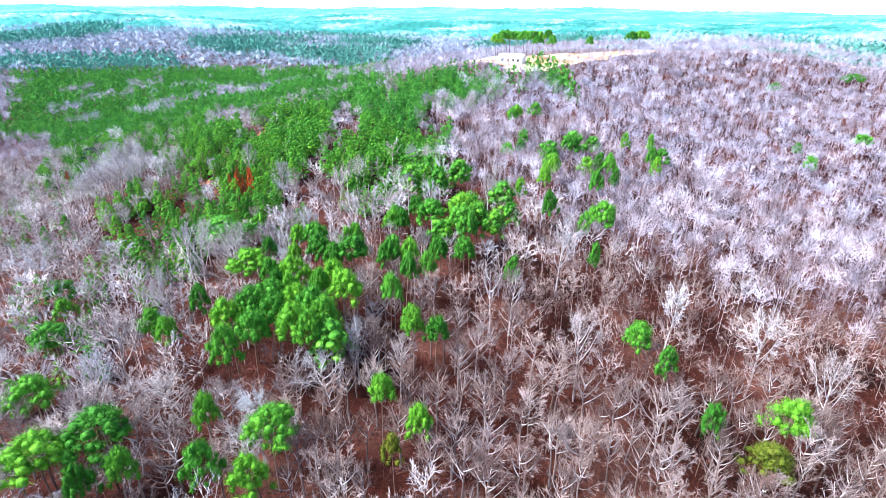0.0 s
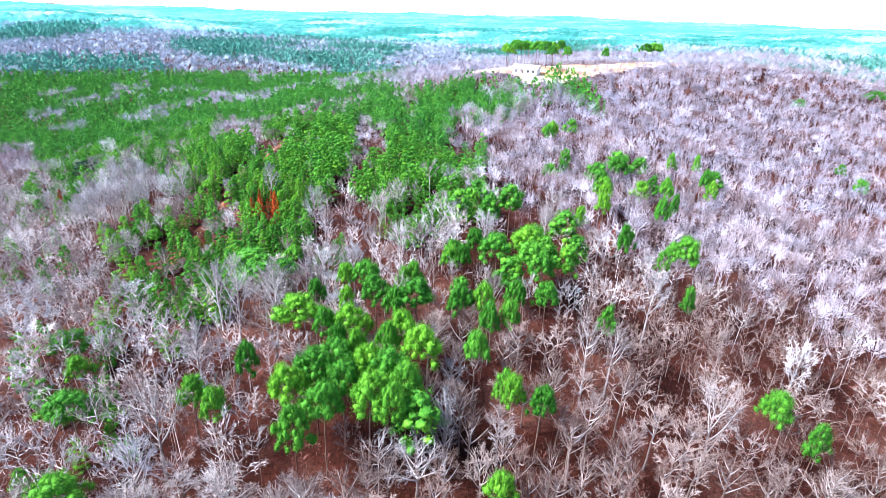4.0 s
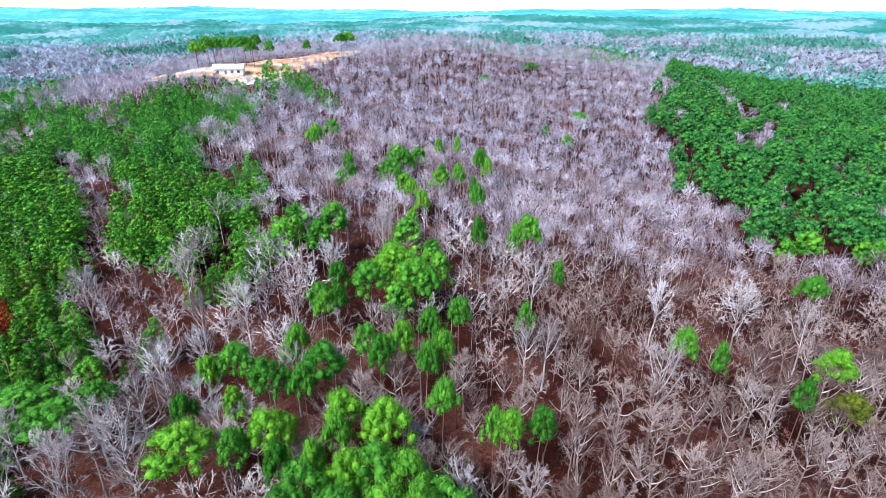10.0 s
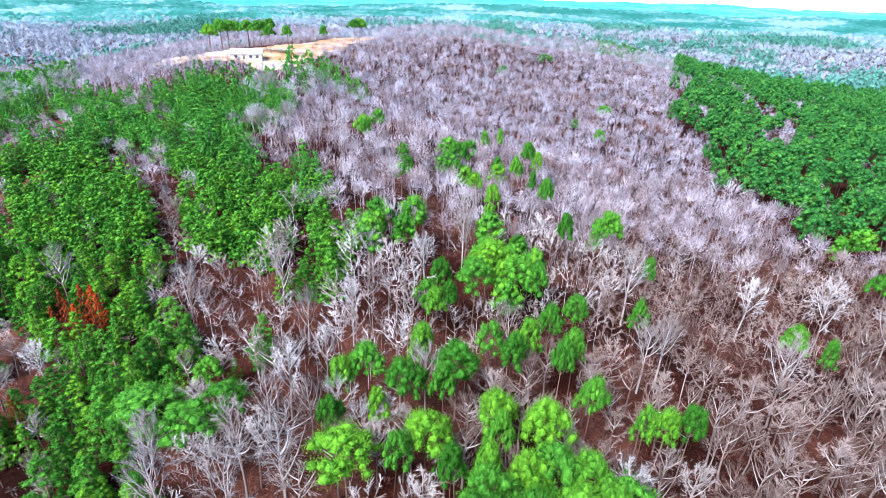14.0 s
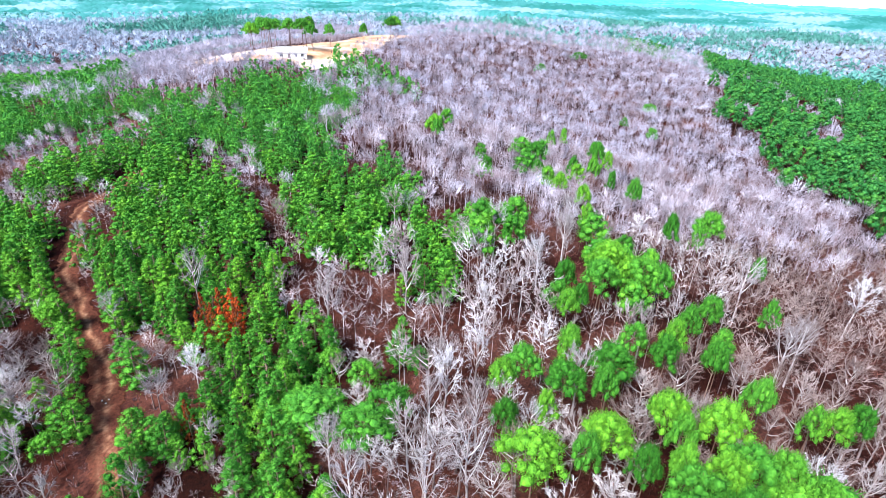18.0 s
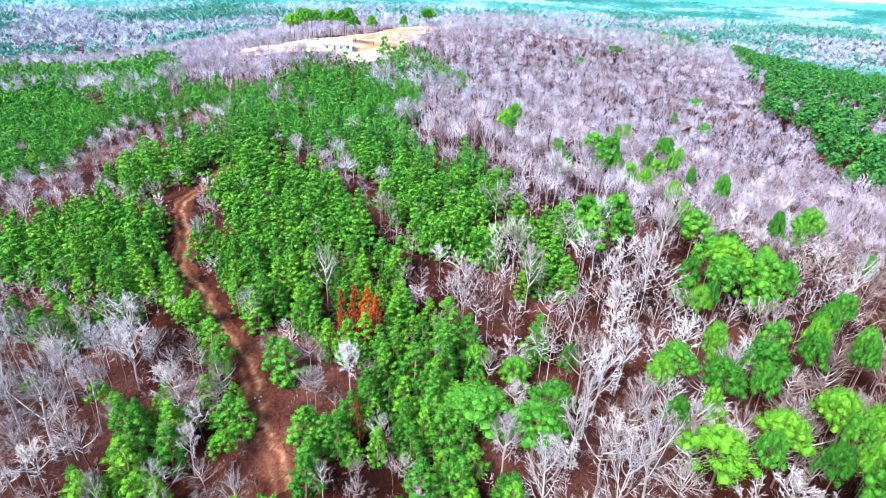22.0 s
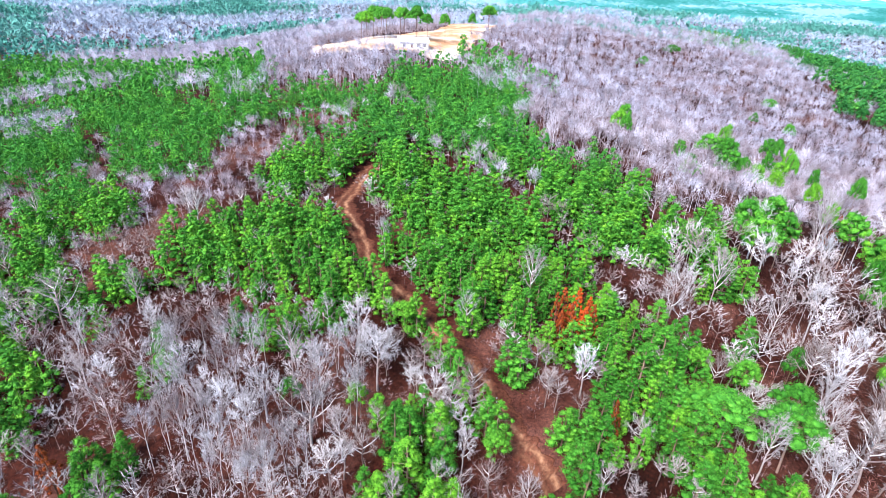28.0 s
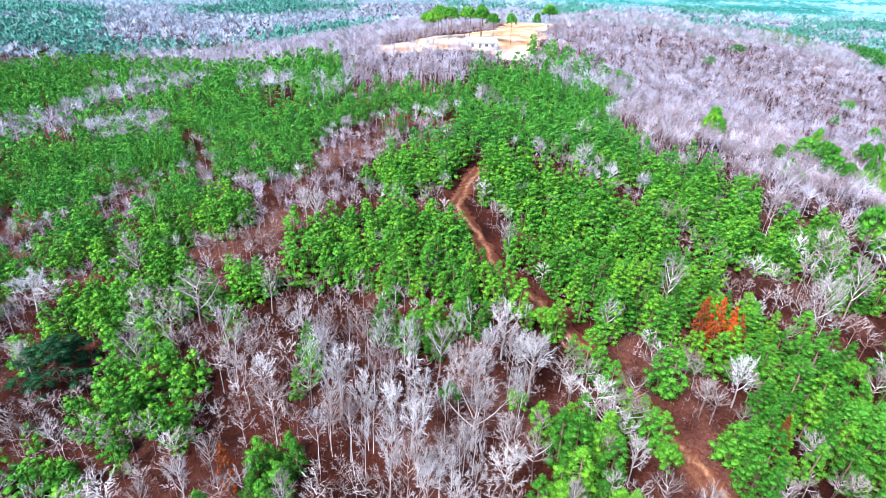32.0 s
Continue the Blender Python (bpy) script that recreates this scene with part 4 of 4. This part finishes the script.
for m, mt, sd, lab in ((~thin, BRUSH, 4, "brown leafless undergrowth and saplings"), (thin, BRUSH_RED, 41, "reddish undergrowth under thin leafless woods")):
    high = RNG.uniform(1.2, 4.0, int(m.sum()))
    planted("undergrowth", [fluffy_tree(170 + i, 13, 0.024, 1) for i in range(6)], bx[m], by[m], high, 0.9 + high * 0.6, mt, sd, lab, "undergrowth")

# the forest goes on behind the start
own = np.random.default_rng(77)
gx, gy = np.meshgrid(np.arange(-260, 160, 5.0), np.arange(-110, 190, 5.0))
gx, gy = gx.ravel() + own.uniform(-2, 2, gx.size), gy.ravel() + own.uniform(-2, 2, gy.size)
keep = ~inside(WOODS, gx, gy) & (flight_distance(gx, gy) < 110)
gx, gy = gx[keep], gy[keep]
high = own.uniform(6, 11, len(gx))
planted("bare_woods_around", [fluffy_tree(260 + i, 26, 0.009, 1, 4) for i in range(5)], gx, gy, high, high * own.uniform(0.65, 0.95, len(gx)), TWIG, 33, "leafless grey-brown hardwood forest")

# woods further off
hx, hy = scatter(4.2, 172, 400, (-600, 15, 700, 700))
p = (pine_kind(hx, hy) == 1) & (patch(hx, hy, 22, 3.1) > -0.25)
p |= (patch(hx, hy, 60, 5.2) > 0.3) & (hx < 60)
ok = clear(hx, hy) & ((pine_kind(hx, hy) != 2) | (patch(hx, hy, 17, 6.4) < -0.2))
q = ok & ~p
high = RNG.uniform(8, 12.5, int(q.sum())) * np.where(field_distance(hx[q], hy[q]) < 22, 0.8, 1.0)
planted("bare_woods_beyond", [fluffy_tree(190 + i, 54, 0.0066, 1, 4) for i in range(8)], hx[q], hy[q], high, high * RNG.uniform(0.5, 0.72, len(high)), TWIG_BEYOND_HAZE, 5, "leafless hardwood forest further off")
bx, by = scatter(3.0, 140, 400, (-600, 15, 700, 700))
keep = clear(bx, by, 5.0) & (pine_kind(bx, by) == 0)
bx, by = bx[keep], by[keep]
planted("thicket", [brush(240 + i, 4, 0.028) for i in range(5)], bx, by, RNG.uniform(2, 4.5, len(bx)), RNG.uniform(3, 5, len(bx)), THICKET, 14, "low leafless thickets of grey-brown brush", "undergrowth")
px, py = scatter(4.0, 200, 400, (-600, 15, 700, 700))
k = (pine_kind(px, py) == 1) & (patch(px, py, 22, 3.1) > -0.3) & clear(px, py)
hx, hy = np.concatenate([hx[ok & p & (pine_kind(hx, hy) == 0)], px[k]]), np.concatenate([hy[ok & p & (pine_kind(hx, hy) == 0)], py[k]])
q = np.ones(len(hx), bool)
high = RNG.uniform(6.5, 11, int(q.sum()))
planted("pine_woods_beyond", [joined(pine_tree(200 + i, 8, 7, 0.15, 0.24, 0.055, sides=3, puff=0.1, core=False)) for i in range(5)], hx[q], hy[q], high, high * 0.95, NEEDLE_DEEP, 6, "green pine forest further off", smooth=True)
hx, hy = scatter(7.4, 400, 1000, (-1000, 15, 1300, 1300))
f = patch(hx, hy, 150, 8.3) + 0.25 * patch(hx, hy, 40, 2.3) + 0.5 * (pine_kind(hx, hy) == 2)
ok = clear(hx, hy)
q = ok & (f < 0.1)
high = RNG.uniform(9, 15, int(q.sum()))
planted("bare_woods_far", [fluffy_tree(210 + i, 20, 0.026) for i in range(6)], hx[q], hy[q], high, high * RNG.uniform(0.6, 0.9, len(high)), TWIG_FAR_HAZE, 7, "leafless hardwood forest far off")
q = ok & (f >= 0.1)
high = RNG.uniform(9, 16, int(q.sum()))
planted("pine_woods_far", [pine_tree(220 + i, 7, 4, 0.15, 0.28, 0.09, sides=3, puff=0.12, core=False)[1] for i in range(5)], hx[q], hy[q], high, high * 0.85, PINE_FAR_HAZE, 8, "green pine forest far off", smooth=True)
bx, by = scatter(9.5, 400, 1000, (-1000, 15, 1300, 1300))
keep = clear(bx, by, 5.0)
bx, by = bx[keep], by[keep]
planted("thicket", [brush(250 + i, 3, 0.05) for i in range(5)], bx, by, RNG.uniform(3, 6, len(bx)), RNG.uniform(11, 16, len(bx)), THICKET_FAR_HAZE, 15, "brush under far trees, tinted blue with painted haze", "undergrowth")

# the distance: wooded hills to the horizon, an uneven canopy
def canopy(name, r0, r1, growth, step, mat, label):
    radii = [r0]
    while radii[-1] < r1:
        radii.append(radii[-1] * growth)
    A, R = np.meshgrid(np.arange(-1.05, 1.8, step), np.array(radii))
    A = A + RNG.uniform(-0.3, 0.3, A.shape) * step
    R = R * (1 + RNG.uniform(-0.3, 0.3, R.shape) * (growth - 1))
    X, Y = -60 + R * np.sin(A), 60 + R * np.cos(A)
    stand = np.sin(X / 95 + 1.5 * np.sin(Y / 170)) * np.sin(Y / 120 + 1.1 * np.sin(X / 150))
    Z = ground(X, Y) + 10 + 4 * np.clip(stand * 2.5, -1, 1) + RNG.uniform(-3.5, 3.5, X.shape)
    Z[0] = ground(X[0], Y[0]) - 1
    h, w = X.shape
    i = (np.arange(h - 1)[:, None] * w + np.arange(w - 1)[None, :]).ravel()
    me = tri_mesh(name, np.stack([X.ravel(), Y.ravel(), Z.ravel()], 1), np.stack([i, i + 1, i + w + 1, i + w], 1), mat, True)
    return tagged(new(name, me), label, "hills", kind="structure")


canopy("far_hills", 960, 2000, 1.014, 0.0042, FAR_HAZE, "pine-covered hills beyond the ridge, glowing with painted haze")
canopy("farthest_hills", 2000, 5200, 1.02, 0.0042, FARTHEST_HAZE, "wooded hills at the horizon, pale blue with painted haze")

# ---- the clearing ----
fxs, fys = np.arange(0, 246, 2.5), np.arange(276, 418, 2.5)
v, f = sheet(fxs, fys)
v[:, 2] += 0.3
cx, cy = v[f].mean(1)[:, 0], v[f].mean(1)[:, 1]
for edge, lab in ((FIELD, "pale bare clearing of sand and dry grass on the ridge"), (FIELD_EAST, "narrow pale clearing on the wooded ridge")):
    pick = f[inside(edge, cx + 2 * np.sin(cy / 4), cy + 2 * np.sin(cx / 3.5))]
    used, inv = np.unique(pick, return_inverse=True)
    tagged(new("field", tri_mesh("field", v[used], inv.reshape(-1, 4), STRAW, True)), lab, "field", kind="structure")


def box(bm, x0, y0, z0, x1, y1, z1):
    m = bmesh.ops.create_cube(bm, size=1.0)["verts"]
    for v in m:
        v.co = ((x0 + x1) / 2 + v.co.x * (x1 - x0), (y0 + y1) / 2 + v.co.y * (y1 - y0), (z0 + z1) / 2 + v.co.z * (z1 - z0))


def part(name, bm, mat, parent, label=""):
    me = bpy.data.meshes.new(name)
    bm.to_mesh(me)
    bm.free()
    me.materials.append(mat)
    ob = new(name, me)
    ob.parent = parent
    if label:
        ob["label"] = label
    return ob


WHITE = soil("white_siding", [(0.3, (0.68, 0.67, 0.64)), (0.7, (0.8, 0.79, 0.77))], [(0.3, (0.9, 0.9, 0.9)), (0.7, (1, 1, 1))], 0.1)
METAL = soil("pale_roofing", [(0.3, (0.55, 0.55, 0.56)), (0.7, (0.7, 0.7, 0.7))], [(0.3, (0.9, 0.9, 0.9)), (0.7, (1, 1, 1))], 0.1)
PANE, pn, pl, pb = material("dark_glass", 0.1, 0.5)
pb.inputs["Base Color"].default_value = (0.03, 0.035, 0.04, 1)
house = tagged(new("house"), "low white house with a pale roof in the clearing", "house")
house.matrix_basis = pose(38, 306, float(ground(38, 306)) - 0.2, 0, 0, -28)
bm = bmesh.new()
box(bm, -6.5, -3.5, 0, 6.5, 3.5, 3.0)
part("wall", bm, WHITE, house)
bm = bmesh.new()
v = [bm.verts.new(p) for p in ((-7, -4.1, 2.9), (7, -4.1, 2.9), (7, 4.1, 2.9), (-7, 4.1, 2.9), (-7, 0, 4.8), (7, 0, 4.8))]
for f in ((0, 1, 5, 4), (2, 3, 4, 5), (0, 4, 3), (1, 2, 5), (0, 3, 2, 1)):
    bm.faces.new([v[i] for i in f])
part("roof", bm, METAL, house)
for x in (-4.5, 1.8, 4.6):
    bm = bmesh.new()
    box(bm, x - 0.7, -3.56, 0.9, x + 0.7, -3.46, 2.3)
    win = part("window", bm, METAL, house)
    for k in (-0.31, 0.31):
        bm = bmesh.new()
        box(bm, x + k - 0.27, -3.6, 1.0, x + k + 0.27, -3.562, 2.2)
        part("pane", bm, PANE, win, "dark glass pane")
bm = bmesh.new()
box(bm, -1.6, -3.58, 0.2, -0.6, -3.46, 2.2)
door = part("door", bm, PINEBARK, house)
bm = bmesh.new()
box(bm, -0.78, -3.66, 1.1, -0.7, -3.58, 1.25)
part("handle", bm, METAL, door, "pale metal door handle")
for i, (x, y, w) in enumerate(((31, 332, 10), (34, 324, 9), (39, 329, 11), (44, 334, 11), (49, 330, 10), (38, 337, 10), (46, 323, 9), (51, 320, 10), (53, 314, 9), (43, 341, 10), (33, 340, 10), (56, 326, 9), (60, 309, 7), (81, 313, 6), (109, 329, 10), (115, 334, 11), (121, 340, 9), (62, 332, 8))):
    place(olds[i % 5], x, y, rng.uniform(13, 16), w, rng)

# pale stones on the road
for i, (x, y) in enumerate(((-73.9, 143.6), (-73.4, 144.1), (-74.2, 144.4))):
    bm = bmesh.new()
    bmesh.ops.create_icosphere(bm, subdivisions=1, radius=0.13)
    for v in bm.verts:
        v.co = Vector((v.co.x * rng.uniform(0.8, 1.4), v.co.y * rng.uniform(0.7, 1.2), v.co.z * 0.6))
    me = bpy.data.meshes.new("stone")
    bm.to_mesh(me)
    bm.free()
    me.materials.append(WHITE)
    tagged(new("stone", me), "pale stone lying on the dirt road", "stone", "stones on the road").matrix_basis = pose(x, y, float(ground(x, y)) + 0.25, 0, 0, i * 50)

for proto in oaks + spreads + slims + olds + [yel, red, eve] + smalls + youngs + commons + browns:
    discard(proto)
